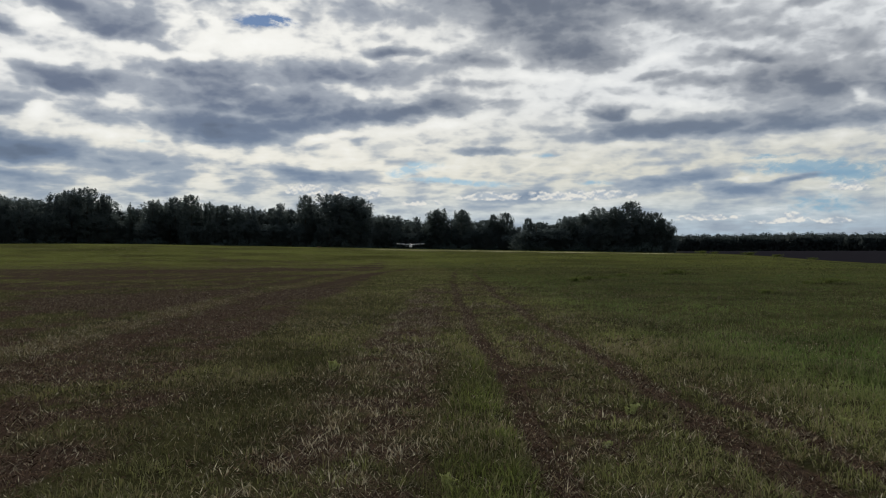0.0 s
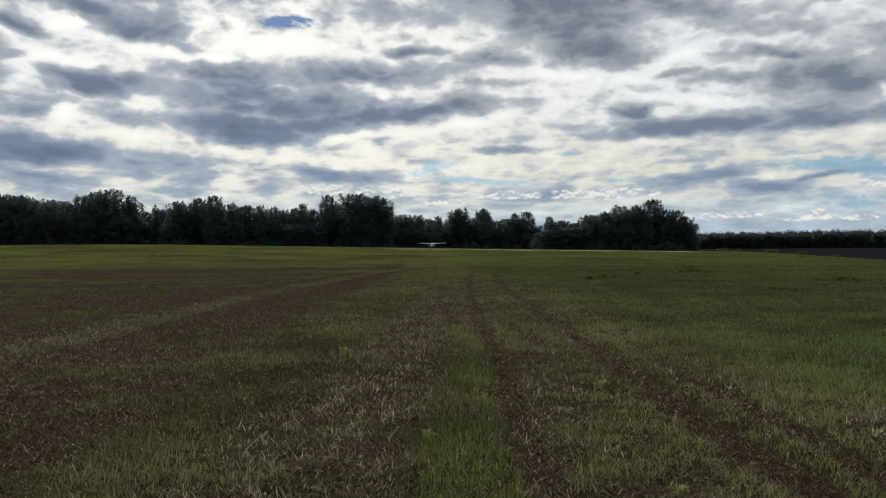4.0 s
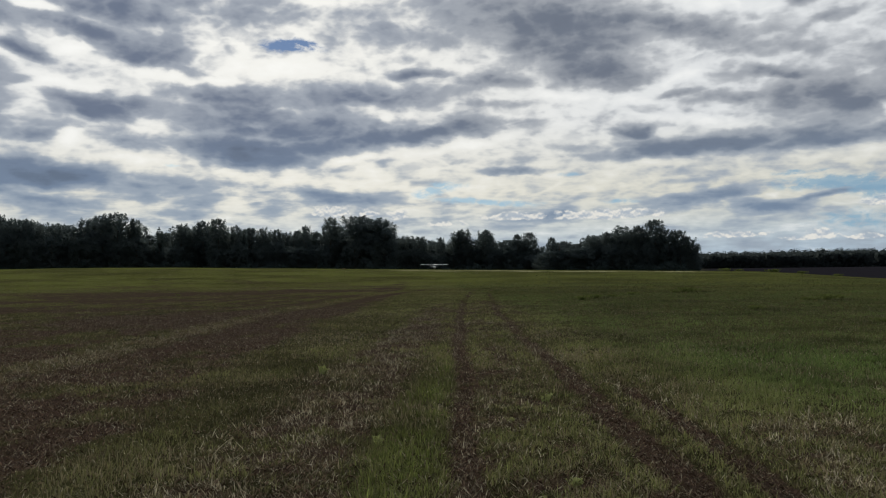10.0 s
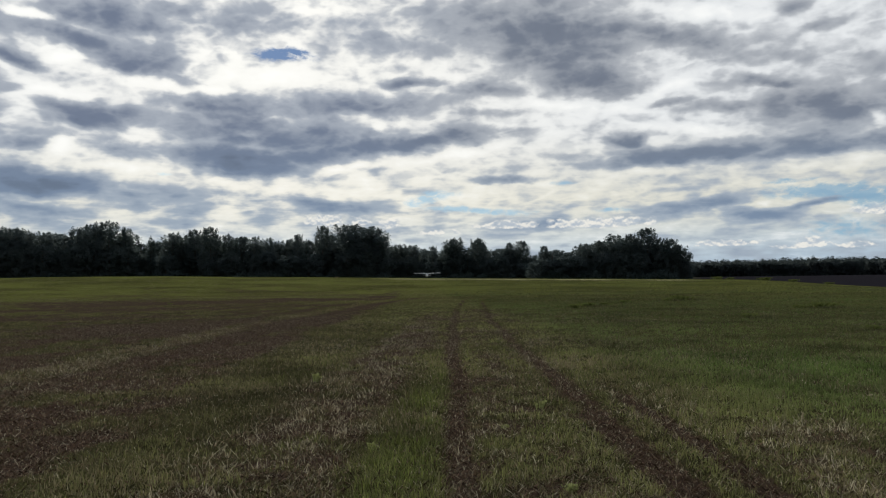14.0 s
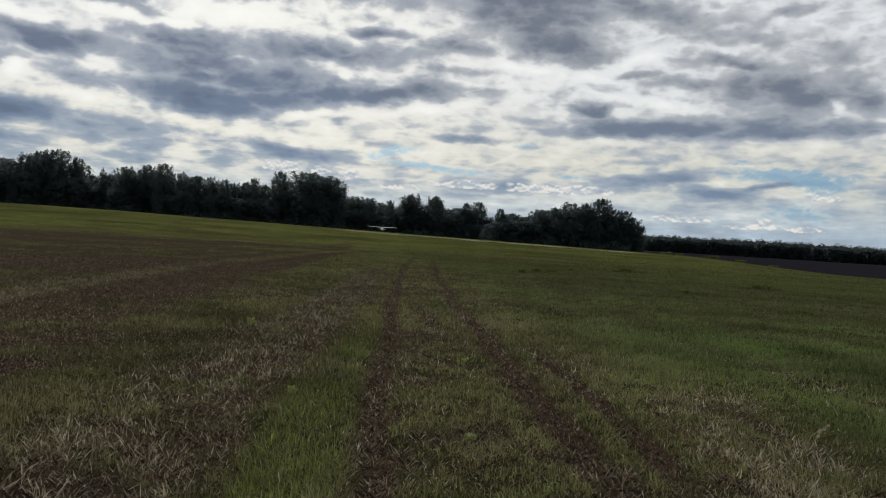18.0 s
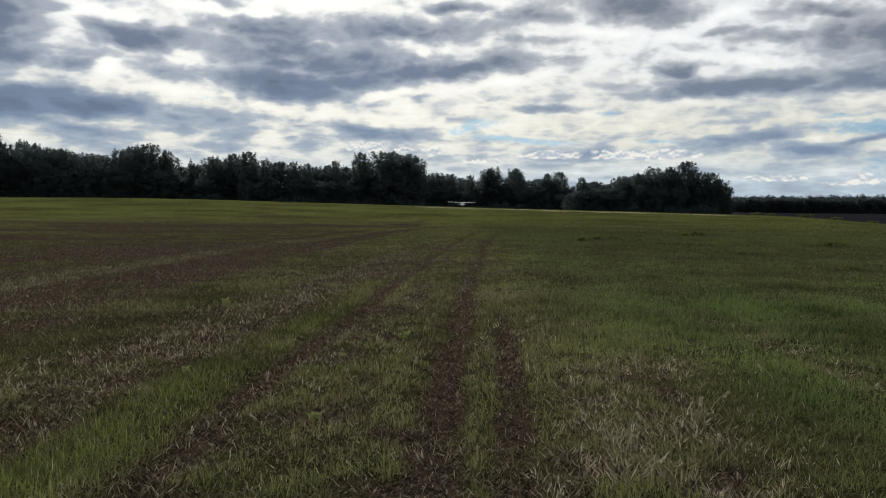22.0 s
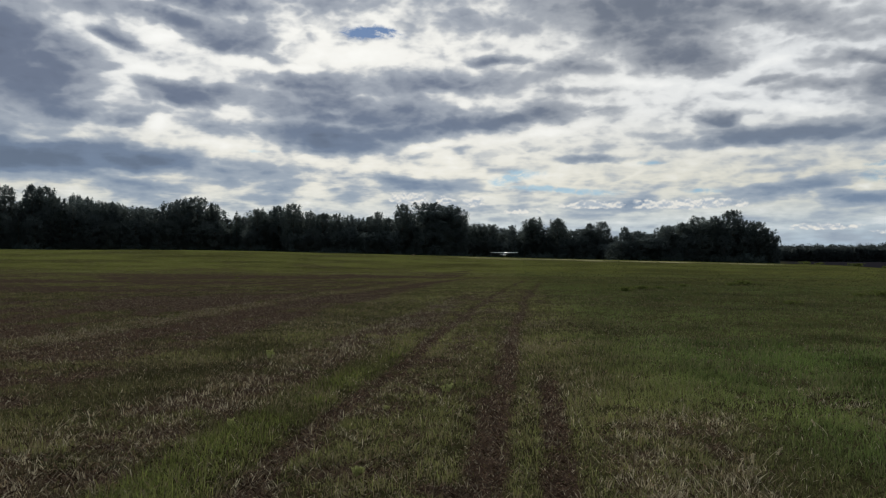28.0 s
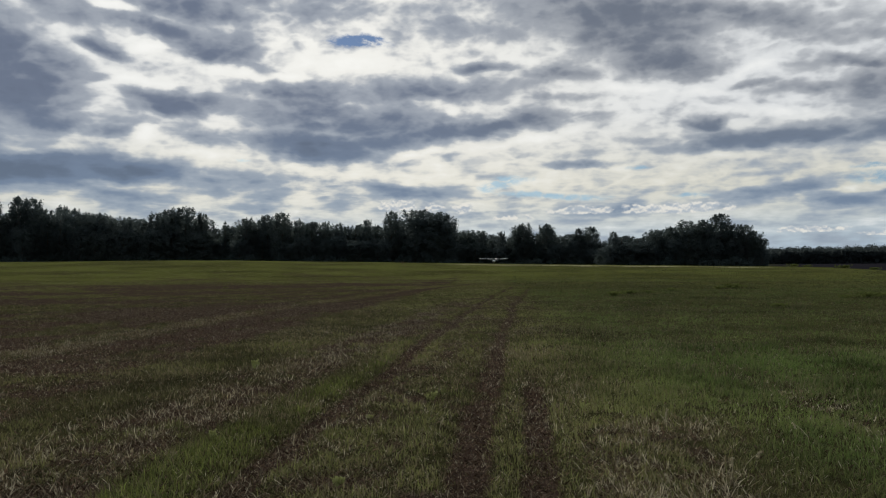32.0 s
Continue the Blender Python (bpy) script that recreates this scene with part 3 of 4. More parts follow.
def blades(name, x, y, height, width, lean, tint, mat, turn=None, tip_tint=None, bend=1.0, form="bent"):
    """Tapering blades. bent: five corners and three triangles each; flat: a straight four-cornered sliver; far: one triangle."""
    n = len(x)
    z = surface(x, y) + (0.008 if form == "flat" else -0.01)
    turn = rng.uniform(0, 2 * math.pi, n) if turn is None else turn
    face = turn + math.pi / 2 + rng.normal(0, 0.6, n)
    dx, dy = np.cos(turn) * lean * height, np.sin(turn) * lean * height
    up = height * np.sqrt(np.maximum(1 - np.minimum(lean, 0.995) ** 2, 0.004))
    base = np.stack([x, y, z], -1)
    side = np.stack([np.cos(face) * width / 2, np.sin(face) * width / 2, np.zeros(n)], -1)
    middle = base + np.stack([dx * (0.5 - 0.2 * bend), dy * (0.5 - 0.2 * bend), up * (0.5 + 0.12 * bend)], -1)
    tip = base + np.stack([dx, dy, up], -1)
    corners, f = {
        "bent": ([base - side * 0.7, base + side * 0.7, middle - side, middle + side, tip], [[0, 1, 3], [0, 3, 2], [2, 3, 4]]),
        "flat": ([base, middle + side, tip, middle - side], [[0, 1, 2], [0, 2, 3]]),
        "far": ([base - side, base + side, tip], [[0, 1, 2]]),
    }[form]
    k = len(corners)
    co = np.stack(corners, 1).reshape(-1, 3)
    faces = (np.arange(n)[:, None, None] * k + np.array(f)[None]).reshape(-1, 3)
    tints = np.repeat(tint, k, axis=0)
    if tip_tint is not None:
        last = 2 if form != "bent" else 4
        tints[last::k] = tip_tint
    return co, faces, tints, mat, name


def joined(*sets):
    """One mesh from several sets of blades."""
    co, faces, tints, at = [], [], [], 0
    for c, f, t, mat, name in sets:
        co.append(c), faces.append(f + at), tints.append(t)
        at += len(c)
    return mesh_of(name, np.concatenate(co), np.concatenate(faces), mat, np.concatenate(tints))


def blend(a, b, t):
    return np.asarray(a) * (1 - t[:, None]) + np.asarray(b) * t[:, None]


def build_grass():
    nx, ny, nr = scatter(900, 5.0, 1.45, 2.6, 20.0, radians(37))
    fx, fy, fr = scatter(560, 5.0, 1.58, 20.0, 260.0, radians(37))
    distant = fr > 20.0
    cx, cy, cr = np.concatenate([nx, fx[distant]]), np.concatenate([ny, fy[distant]]), np.concatenate([nr, fr[distant]])
    s, t, l, p = ground_zones(cx, cy)
    clump = 0.5 * ease(fbm(cx, cy, 1.5, 3), 0.30, 0.62) + 0.3 * ease(fbm(cx - 50, cy + 8, 5.0, 2), 0.35, 0.65) + 0.2 * rng.random(len(cx))
    dull = (1 - ease(cx, -3.0, -1.0)) * (1 - ease(cr, 60, 120)) * (1 - l)
    keep = rng.random(len(cx)) < (1 - 0.25 * dull) * np.clip((1 - s * 1.0) * (1 - 0.35 * t) + 0.04, 0, 1) * np.clip(0.20 + 0.35 * ease(cr, 9, 18) + 0.80 * clump + 0.3 * l, 0, 1)
    cx, cy, cr, s, t, l, clump, dull = (q[keep] for q in (cx, cy, cr, s, t, l, clump, dull))
    vigour = rng.random(len(cx))
    tuft = ease(fbm(cx + 23, cy + 11, 0.75, 3), 0.53, 0.68) * ease(cx, 2.5, 5)
    for wx, wy, ws in ((11.0, 56.0, 1.8), (22.2, 71.0, 2.4), (23.0, 48.0, 1.6), (14.3, 36.0, 1.2), (14.0, 26.0, 1.0), (9.7, 19.2, 0.7), (8.3, 34.7, 0.9), (14.8, 47.1, 1.4)):
        tuft = np.maximum(tuft, 2.0 * ease(1.5 - np.hypot(cx - wx, (cy - wy) * 0.6) / ws + 1.2 * (fbm(cx, cy, 1.4, 2) - 0.5), 0.3, 1.1))
    mood = fbm(cx + 9, cy - 31, 0.28, 3) + 0.10 * np.sin(2 * math.pi * (cx - 0.12 * cy + 2.0 * (fbm(cx, cy, 0.2, 2) - 0.5)) / 2.2) * (cx > 3)
    k = np.where(cr < 18, 7, 5)
    idx = np.repeat(np.arange(len(cx)), k)
    n = len(idx)
    s, t, l, clump, r = s[idx], t[idx], l[idx], clump[idx], cr[idx]
    turn = rng.uniform(0, 2 * math.pi, n)
    off = np.abs(rng.normal(0, 0.034 + 0.0018 * r, n))
    x, y = cx[idx] + np.cos(turn) * off, cy[idx] + np.sin(turn) * off
    v, rank = vigour[idx], tuft[idx]
    tall = (0.022 + 0.012 * ease(r, 9, 20) + 0.07 * rng.random(n) ** 1.6 + 0.05 * l * rng.random(n) + 0.05 * clump * v + 0.02 * v + 0.07 * rank * v) * (1 - 0.5 * s)
    wide = np.maximum(0.0024 + 0.0042 * rng.random(n) ** 1.6, r * 0.00072)
    lean = np.clip(np.abs(rng.normal(0.58, 0.27, n)) + off * 2, 0, 0.97)
    q = np.clip(rng.normal(0.45, 0.30, n) + 0.25 * (v - 0.5) + 1.7 * (mood[idx] - 0.5), 0, 1)
    calm = np.clip(22 / r, 0.4, 1.0)
    q = 0.40 - 0.16 * ease(r, 20, 70) + 0.06 * (1 - ease(r, 8, 20)) + (q - 0.40) * calm
    col = blend((0.083, 0.094, 0.033), (0.375, 0.395, 0.140), q)
    # far blades darkened in colour for the self-shading their sparse cover lacks
    col = col * (1 - 0.14 * ease(r, 22, 80))[:, None]
    col = col * (1 - (ease(x, 2.5, 6.0) * (0.35 + 0.65 * ease(r, 7, 15)))[:, None] * np.array([0.39, 0.17, 0.36]))
    col = col * (1 + 0.20 * l[:, None] * np.where((x < 2)[:, None], np.array([0.15, 0.72, -0.8]), np.array([-1.6, -0.9, -1.4])))
    stripe = 1.5 * (fbm(cx * 0.5 + 31, cy - 17, 0.05, 3)[idx] - 0.5) * ease(r, 35, 80)
    col = col * (1 + stripe[:, None] * np.array([0.7, 1.0, 0.8]))
    faded = (0.6 * dull[idx] * (0.4 + 0.6 * rng.random(n)))[:, None]
    col = col * (1 - faded) + np.array([0.110, 0.084, 0.054]) * faded
    stand = (0.52 * ease(fbm(cx - 15, cy * 0.7 + 44, 0.9, 3), 0.36, 0.64) + 0.30 * ease(fbm(cx + 60, cy, 3.2, 2), 0.36, 0.64))[idx]
    col = col * (1 + (1 - ease(x, -0.8, 1.2)) * (1 - ease(r, 45, 110)) * (stand - 0.56))[:, None]
    col = col * ((1 - 0.34 * rank) * (1 - 0.15 * ease(x, 3, 10) * ease(r, 12, 35)))[:, None]
    dry = np.clip(rng.random(n) ** 1.3 * 1.5 - 0.62 + 0.45 * t - 0.4 * l + 1.5 * (fbm(cx + 71, cy + 3, 0.8, 3)[idx] - 0.5) * (1 - l), 0, 1) * (0.45 + 0.55 * calm) * (1 - 0.4 * ease(x, 3.0, 4.5))
    col = col * (1 - dry[:, None]) + blend((0.22, 0.17, 0.095), (0.46, 0.39, 0.245), rng.random(n)) * dry[:, None]
    red = np.clip(1.2 * s * (0.3 + rng.random(n)), 0, 0.9)
    col = col * (1 - red[:, None]) + blend((0.030, 0.022, 0.016), (0.22, 0.157, 0.108), rng.random(n)) * red[:, None]
    tips = col * 0.8 + np.array([0.34, 0.30, 0.17]) * 0.2
    near, beyond = r < 20.0, r >= 20.0
    sets = [blades("grass", x[q], y[q], tall[q], wide[q], lean[q], col[q], BLADE, turn[q], tips[q], form=f) for q, f in ((near, "bent"), (beyond, "far"))]
    ob = new("grass", joined(*sets))
    tagged(ob, "short mown green grass with drying tips", "grass", kind="stuff")


def build_straw():
    x, y, r = scatter(4200, 5.0, 1.7, 2.6, 60.0, radians(37))
    s, t, l, p = ground_zones(x, y)
    keep = rng.random(len(x)) < np.clip(0.10 + 0.34 * t + 0.26 * s, 0, 1) * (1 - 0.6 * l) * (1 - ease(r, 22, 58))
    x, y, r, s, t = (q[keep] for q in (x, y, r, s, t))
    n = len(x)
    long = (0.025 + 0.085 * rng.random(n) ** 1.8) * (0.85 + 0.4 * t)
    wide = np.maximum((0.0025 + 0.005 * rng.random(n) ** 2.0) * (1 + 0.6 * t), r * 0.0007)
    lean = np.clip(rng.normal(0.86, 0.17, n) - 0.10 * t, 0, 0.994)
    q = rng.random(n)
    col = blend((0.09, 0.066, 0.036), (0.94, 0.83, 0.57), q ** (1.9 - 0.5 * t))
    col = col * (1 - 0.2 * (s * (1 - t))[:, None])
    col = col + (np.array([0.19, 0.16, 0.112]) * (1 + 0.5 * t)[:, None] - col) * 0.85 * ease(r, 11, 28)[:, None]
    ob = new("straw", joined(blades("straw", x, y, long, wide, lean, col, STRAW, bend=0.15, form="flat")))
    tagged(ob, "pale dry straw and cut stalks lying in the grass", "straw", kind="stuff")


def build_straw_tufts():
    """Cut stalks that still stand in small fans where the straw lies thickest."""
    cx, cy, cr = scatter(95, 5.0, 1.5, 2.6, 30.0, radians(37))
    s, t, l, p = ground_zones(cx, cy)
    keep = rng.random(len(cx)) < ease(t, 0.30, 0.85) * (0.35 + 0.65 * ease(cx, 1.5, 2.6))
    cx, cy, cr = cx[keep], cy[keep], cr[keep]
    pale, way_round = rng.random(len(cx)) ** 0.8, rng.uniform(0, 2 * math.pi, len(cx))
    idx = np.repeat(np.arange(len(cx)), 7)
    n = len(idx)
    off, a = np.abs(rng.normal(0, 0.025, n)), rng.uniform(0, 2 * math.pi, n)
    x, y, r = cx[idx] + np.cos(a) * off, cy[idx] + np.sin(a) * off, cr[idx]
    long = 0.04 + 0.085 * rng.random(n) ** 1.3
    wide = np.maximum(0.004 + 0.0055 * rng.random(n), r * 0.0008)
    lean = np.clip(rng.normal(0.62, 0.25, n), 0, 0.98)
    turn = way_round[idx] + rng.normal(0, 0.9, n)
    col = blend((0.34, 0.255, 0.135), (0.97, 0.87, 0.60), np.clip(pale[idx] + rng.normal(0, 0.2, n), 0, 1))
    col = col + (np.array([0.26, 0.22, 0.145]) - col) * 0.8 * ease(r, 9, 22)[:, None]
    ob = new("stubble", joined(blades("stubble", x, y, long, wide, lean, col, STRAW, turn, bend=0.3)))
    tagged(ob, "pale cut stalks standing in small fans among the straw", "stubble", kind="stuff")


def build_litter():
    x, y, r = scatter(4600, 5.0, 1.75, 2.6, 60.0, radians(37))
    s, t, l, p = ground_zones(x, y)
    keep = rng.random(len(x)) < np.clip(s * 0.8 + 0.2 * t + 0.10, 0, 1) * (1 - 0.9 * ease(r, 28, 60))
    x, y, r = x[keep], y[keep], r[keep]
    n = len(x)
    long = 0.012 + 0.07 * rng.random(n) ** 2.2
    wide = np.maximum(0.003 + 0.006 * rng.random(n), r * 0.0007)
    lean = np.clip(rng.normal(0.9, 0.12, n), 0, 0.996)
    col = blend((0.056, 0.037, 0.026), (0.45, 0.32, 0.222), rng.random(n) ** 1.8)
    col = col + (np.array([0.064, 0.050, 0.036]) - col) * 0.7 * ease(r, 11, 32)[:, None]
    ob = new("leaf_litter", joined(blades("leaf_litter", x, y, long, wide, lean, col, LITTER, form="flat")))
    tagged(ob, "reddish brown chaff and dead leaves on bare soil", "litter", kind="stuff")


build_litter()
build_grass()
build_straw()
build_straw_tufts()


# ---- trees ----
def tube(bm, a, b, ra, rb, sides=7):
    a, b = Vector(a), Vector(b)
    q = (b - a).to_track_quat("Z", "Y")
    rings = []
    for p, r in ((a, ra), (b, rb)):
        rings.append([bm.verts.new(p + q @ Vector((math.cos(k * 2 * math.pi / sides) * r, math.sin(k * 2 * math.pi / sides) * r, 0))) for k in range(sides)])
    for k in range(sides):
        bm.faces.new((rings[0][k], rings[0][(k + 1) % sides], rings[1][(k + 1) % sides], rings[1][k]))
    bm.faces.new(rings[1])


def mesh_from(name, bm, mat, smooth=True):
    me = bpy.data.meshes.new(name)
    bm.to_mesh(me)
    bm.free()
    for f in me.polygons:
        f.use_smooth = smooth
    me.materials.append(mat)
    return me


def part(name, data, parent, label=""):
    ob = new(name, data)
    ob.parent = parent
    if label:
        ob["label"] = label
    return ob


def leaf_cloud(name, centre, direction, size, mat):
    """Leaf clumps: one bent four-cornered leaf a place."""
    n = len(centre)
    rnd = rng.normal(size=(n, 3)) * 0.7 + direction
    u = np.cross(rnd, rng.normal(size=(n, 3)))
    u /= np.linalg.norm(u, axis=1, keepdims=True) + 1e-9
    v = np.cross(rnd, u)
    v /= np.linalg.norm(v, axis=1, keepdims=True) + 1e-9
    s = size[:, None]
    co = np.stack([centre - u * s, centre + v * s * 0.55, centre + u * s, centre - v * s * 0.55], 1).reshape(-1, 3)
    faces = np.arange(n * 4).reshape(-1, 4)
    return mesh_of(name, co, faces, mat)


def broad_tree(seed, bumps, shape):
    """Twenty metres tall, crown about ten metres across: rising plumes of leaves round a dim core."""
    r = np.random.default_rng(seed)
    root = new("broadleaf_tree")
    bm = bmesh.new()
    tube(bm, (0, 0, -0.5), (0.1, 0.1, 7), 0.32, 0.24)
    tube(bm, (0.1, 0.1, 7), (-0.1, 0.2, 17), 0.24, 0.06)
    for i in range(14):
        h, a = r.uniform(4, 16), r.uniform(0, 6.283)
        d = 3.4 * math.sin(math.pi * h / 20.5)
        tube(bm, (0, 0.1, h - 1.5), (math.cos(a) * d, math.sin(a) * d, h + 1.0), 0.09, 0.03, 5)

    def reach_at(h):
        t = (h - 1.0) / 18.6
        return 4.9 * math.sqrt(max(0.02, 1 - abs((t - shape) / (1 - shape if t > shape else 1.25 * shape)) ** 2.5))

    pts, dirs, sizes = [], [], []
    sway = r.uniform(0.75, 1.2, 7)
    plumes = 74 + int(bumps * 8)
    for i in range(plumes):
        h = 1.6 + 17.0 * (i + r.random()) / plumes
        a = i * 2.4 + r.uniform(-0.6, 0.6)
        d = reach_at(h) * math.sqrt(r.uniform(0.12, 1.0)) * 0.86 * sway[int(a / 6.283 * 7) % 7]
        wide, tall = r.uniform(0.6, 1.2), r.uniform(0.75, 1.35)
        c = np.array([math.cos(a) * d, math.sin(a) * d, h])
        m = int(115 * wide * tall)
        f = r.random((m, 1))
        ring = np.sqrt(np.clip(np.sin(np.pi * f ** 0.6), 0.02, 1))
        q = r.normal(size=(m, 2)) * 0.6
        lean = np.array([math.cos(a), math.sin(a)]) * 0.35 * tall
        pts.append(c + np.hstack([q * wide * ring + lean * f, (f - 0.45) * 2 * tall + r.normal(0, 0.12, (m, 1))]))
        dirs.append(np.hstack([q + lean, 0.4 * r.normal(size=(m, 1)) + 0.3])), sizes.append(r.uniform(0.11, 0.27, m))
    m = 700
    h = r.uniform(1.5, 16.5, m)
    a, d = r.uniform(0, 6.283, m), np.array([reach_at(v) for v in h]) * 0.68 * np.sqrt(r.random(m))
    pts.append(np.stack([np.cos(a) * d, np.sin(a) * d, h], -1)), dirs.append(r.normal(size=(m, 3))), sizes.append(r.uniform(0.4, 0.75, m))
    for i in range(9):
        # leading shoots make an uneven top
        a, d = r.uniform(0, 6.283), r.uniform(0, 2.6)
        top = 19.9 - 0.9 * d * r.uniform(0.3, 1.2)
        m = 80
        f = r.random((m, 1))
        pts.append(np.array([math.cos(a) * d, math.sin(a) * d, top - 1.7]) + np.hstack([r.normal(0, 0.5, (m, 2)) * (1.15 - f), 1.7 * f]))
        dirs.append(r.normal(size=(m, 3))), sizes.append(r.uniform(0.1, 0.22, m))
    pts, dirs, sizes = np.concatenate(pts), np.concatenate(dirs), np.concatenate(sizes)
    pts[:, 2] *= 20.0 / np.percentile(pts[:, 2], 99.8)
    part("trunk", mesh_from("trunk", bm, BARK), root, "grey-brown trunk with rising limbs")
    part("crown", leaf_cloud("crown", pts, dirs, sizes, LEAF), root)
    return root


def spruce_tree(seed, spread):
    r = np.random.default_rng(seed)
    root = new("spruce_tree")
    bm = bmesh.new()
    tube(bm, (0, 0, -0.5), (0, 0, 19.6), 0.3, 0.03)
    pts, dirs, sizes = [], [], []
    tiers = 26
    for i in range(tiers):
        h = 1.2 + 18.4 * i / tiers
        reach = (20.2 - h) * 0.2 * spread * r.uniform(0.8, 1.15) + 0.25
        for k in range(9):
            a = r.uniform(0, 6.283)
            L = reach * r.uniform(0.7, 1.12)
            n = max(5, int(L * 8))
            f = r.random(n) ** 0.7
            x, y = np.cos(a) * L * f, np.sin(a) * L * f
            z = h - 0.28 * L * f + 0.1 * L * f * f + r.normal(0, 0.12, n)
            side = r.normal(0, 0.18 + 0.1 * L, n) * (1.1 - f)
            pts.append(np.stack([x - np.sin(a) * side, y + np.cos(a) * side, z], -1))
            dirs.append(np.tile([0.2 * np.cos(a), 0.2 * np.sin(a), 1.0], (n, 1)))
            sizes.append(r.uniform(0.16, 0.36, n))
    top = np.stack([r.normal(0, 0.08, 24), r.normal(0, 0.08, 24), r.uniform(18.6, 20.0, 24)], -1)
    pts.append(top), dirs.append(np.tile([1.0, 0, 0], (24, 1))), sizes.append(r.uniform(0.12, 0.25, 24))
    part("trunk", mesh_from("trunk", bm, BARK), root)
    part("crown", leaf_cloud("crown", np.concatenate(pts), np.concatenate(dirs), np.concatenate(sizes), NEEDLE), root)
    return root


def pine_tree(seed):
    """Slim tree with a bare lower stem and ragged tufts."""
    r = np.random.default_rng(seed)
    root = new("slim_tree")
    bm = bmesh.new()
    tube(bm, (0, 0, -0.5), (0.2, 0, 12), 0.22, 0.14)
    tube(bm, (0.2, 0, 12), (0, 0.1, 19.5), 0.14, 0.03)
    pts, dirs, sizes = [], [], []
    for i in range(22):
        h = r.uniform(4, 19.3)
        a, d = r.uniform(0, 6.283), r.uniform(0.4, 2.0) * (1.1 - 0.75 * max(0, (h - 9) / 11))
        c = np.array([math.cos(a) * d, math.sin(a) * d, h])
        tube(bm, (0.1, 0, h - 0.5), tuple(c), 0.05, 0.02, 5)
        rad = r.uniform(0.7, 1.3) * (1.1 - 0.5 * max(0, (h - 12) / 8))
        n = int(95 * rad)
        q = r.normal(size=(n, 3))
        q /= np.linalg.norm(q, axis=1, keepdims=True)
        pts.append(c + q * rad * (0.5 + 0.7 * r.random((n, 1)))), dirs.append(q), sizes.append(r.uniform(0.16, 0.34, n))
    part("trunk", mesh_from("trunk", bm, BARK), root)
    part("crown", leaf_cloud("crown", np.concatenate(pts), np.concatenate(dirs), np.concatenate(sizes), LEAF), root)
    return root


LABELS = {
    "b": "tall dark green broadleaf tree at the wood's edge",
    "s": "dark pointed spruce rising from the wood's edge",
    "p": "slim ragged tree between fuller crowns",
}
KINDS = {"b": [broad_tree(11, 1.3, 0.45), broad_tree(23, 1.6, 0.5), broad_tree(37, 1.1, 0.4), broad_tree(59, 1.8, 0.55), broad_tree(71, 1.4, 0.35)], "s": [spruce_tree(5, 1.0), spruce_tree(8, 1.15)], "p": [pine_tree(3), pine_tree(14)]}
NATURAL = {"b": 11.5, "s": 8.5, "p": 4.6}
unplaced = {k: list(v) for k, v in KINDS.items()}
for kind_key, protos in KINDS.items():
    for ob in protos:
        tagged(ob, LABELS[kind_key], "tree", "trees of the wood", "thing")


def plant(key, az_deg, dist, top, width):
    x, y = dist * math.sin(radians(az_deg)), dist * math.cos(radians(az_deg))
    z = float(relief(np.array([x]), np.array([y]))[0])
    tall = (top - z) / 22.0
    wide = 1.3 * width / NATURAL[key]
    m = Matrix.Translation((x, y, z)) @ pose(0, 0, 0, 0, 0, random.uniform(0, 360)) @ Matrix.Diagonal((wide, wide, tall, 1))
    if unplaced[key]:
        ob = unplaced[key].pop()
        ob.matrix_basis = m
        return ob
    return copy_thing(random.choice(KINDS[key]), m)


# kind, azimuth in degrees, height of the top above the datum, crown width
LEFT_EDGE = [("b", -28.72, 30.4, 11.2), ("b", -27.67, 29.7, 13.8), ("b", -26.14, 29.1, 11.2), ("b", -25.35, 28.8, 9.4), ("b", -23.76, 27.1, 11.2), ("p", -22.78, 25.9, 6.1), ("b", -22.05, 25.7, 8.4), ("b", -21.05, 27.7, 9.4), ("b", -20.17, 28.7, 12.7), ("b", -19.15, 26.2, 6.6), ("s", -17.65, 26.1, 9.4), ("b", -16.28, 24.2, 9.4), ("b", -14.92, 24.1, 8.4)]
LEFT_INNER = [("b", -13.94, 24.5, 9.6), ("b", -12.84, 23.1, 6.1), ("s", -12.29, 24.6, 6.6), ("b", -11.07, 22.2, 6.6), ("b", -10.18, 23.2, 6.1), ("p", -9.02, 22.8, 5.0), ("b", -8.26, 23.3, 6.1), ("s", -7.69, 23.8, 4.5), ("b", -6.59, 25.1, 8.1), ("p", -5.72, 24.1, 4.0), ("b", -4.76, 26.3, 11.1), ("b", -3.84, 28.4, 17.7), ("b", -2.92, 25.6, 10.1)]
MIDDLE = [("b", -1.57, 19.4, 8.0), ("b", -0.61, 20.7, 9.6), ("p", 0.24, 19.0, 2.7), ("b", 0.86, 18.8, 5.8), ("s", 2.09, 24.0, 10.1), ("b", 2.36, 22.1, 10.6), ("p", 3.21, 19.7, 2.7), ("b", 3.94, 20.5, 9.6), ("b", 5.43, 18.5, 9.6), ("b", 6.08, 18.5, 6.4), ("b", 6.88, 19.2, 8.0), ("b", 7.71, 13.9, 6.9)]
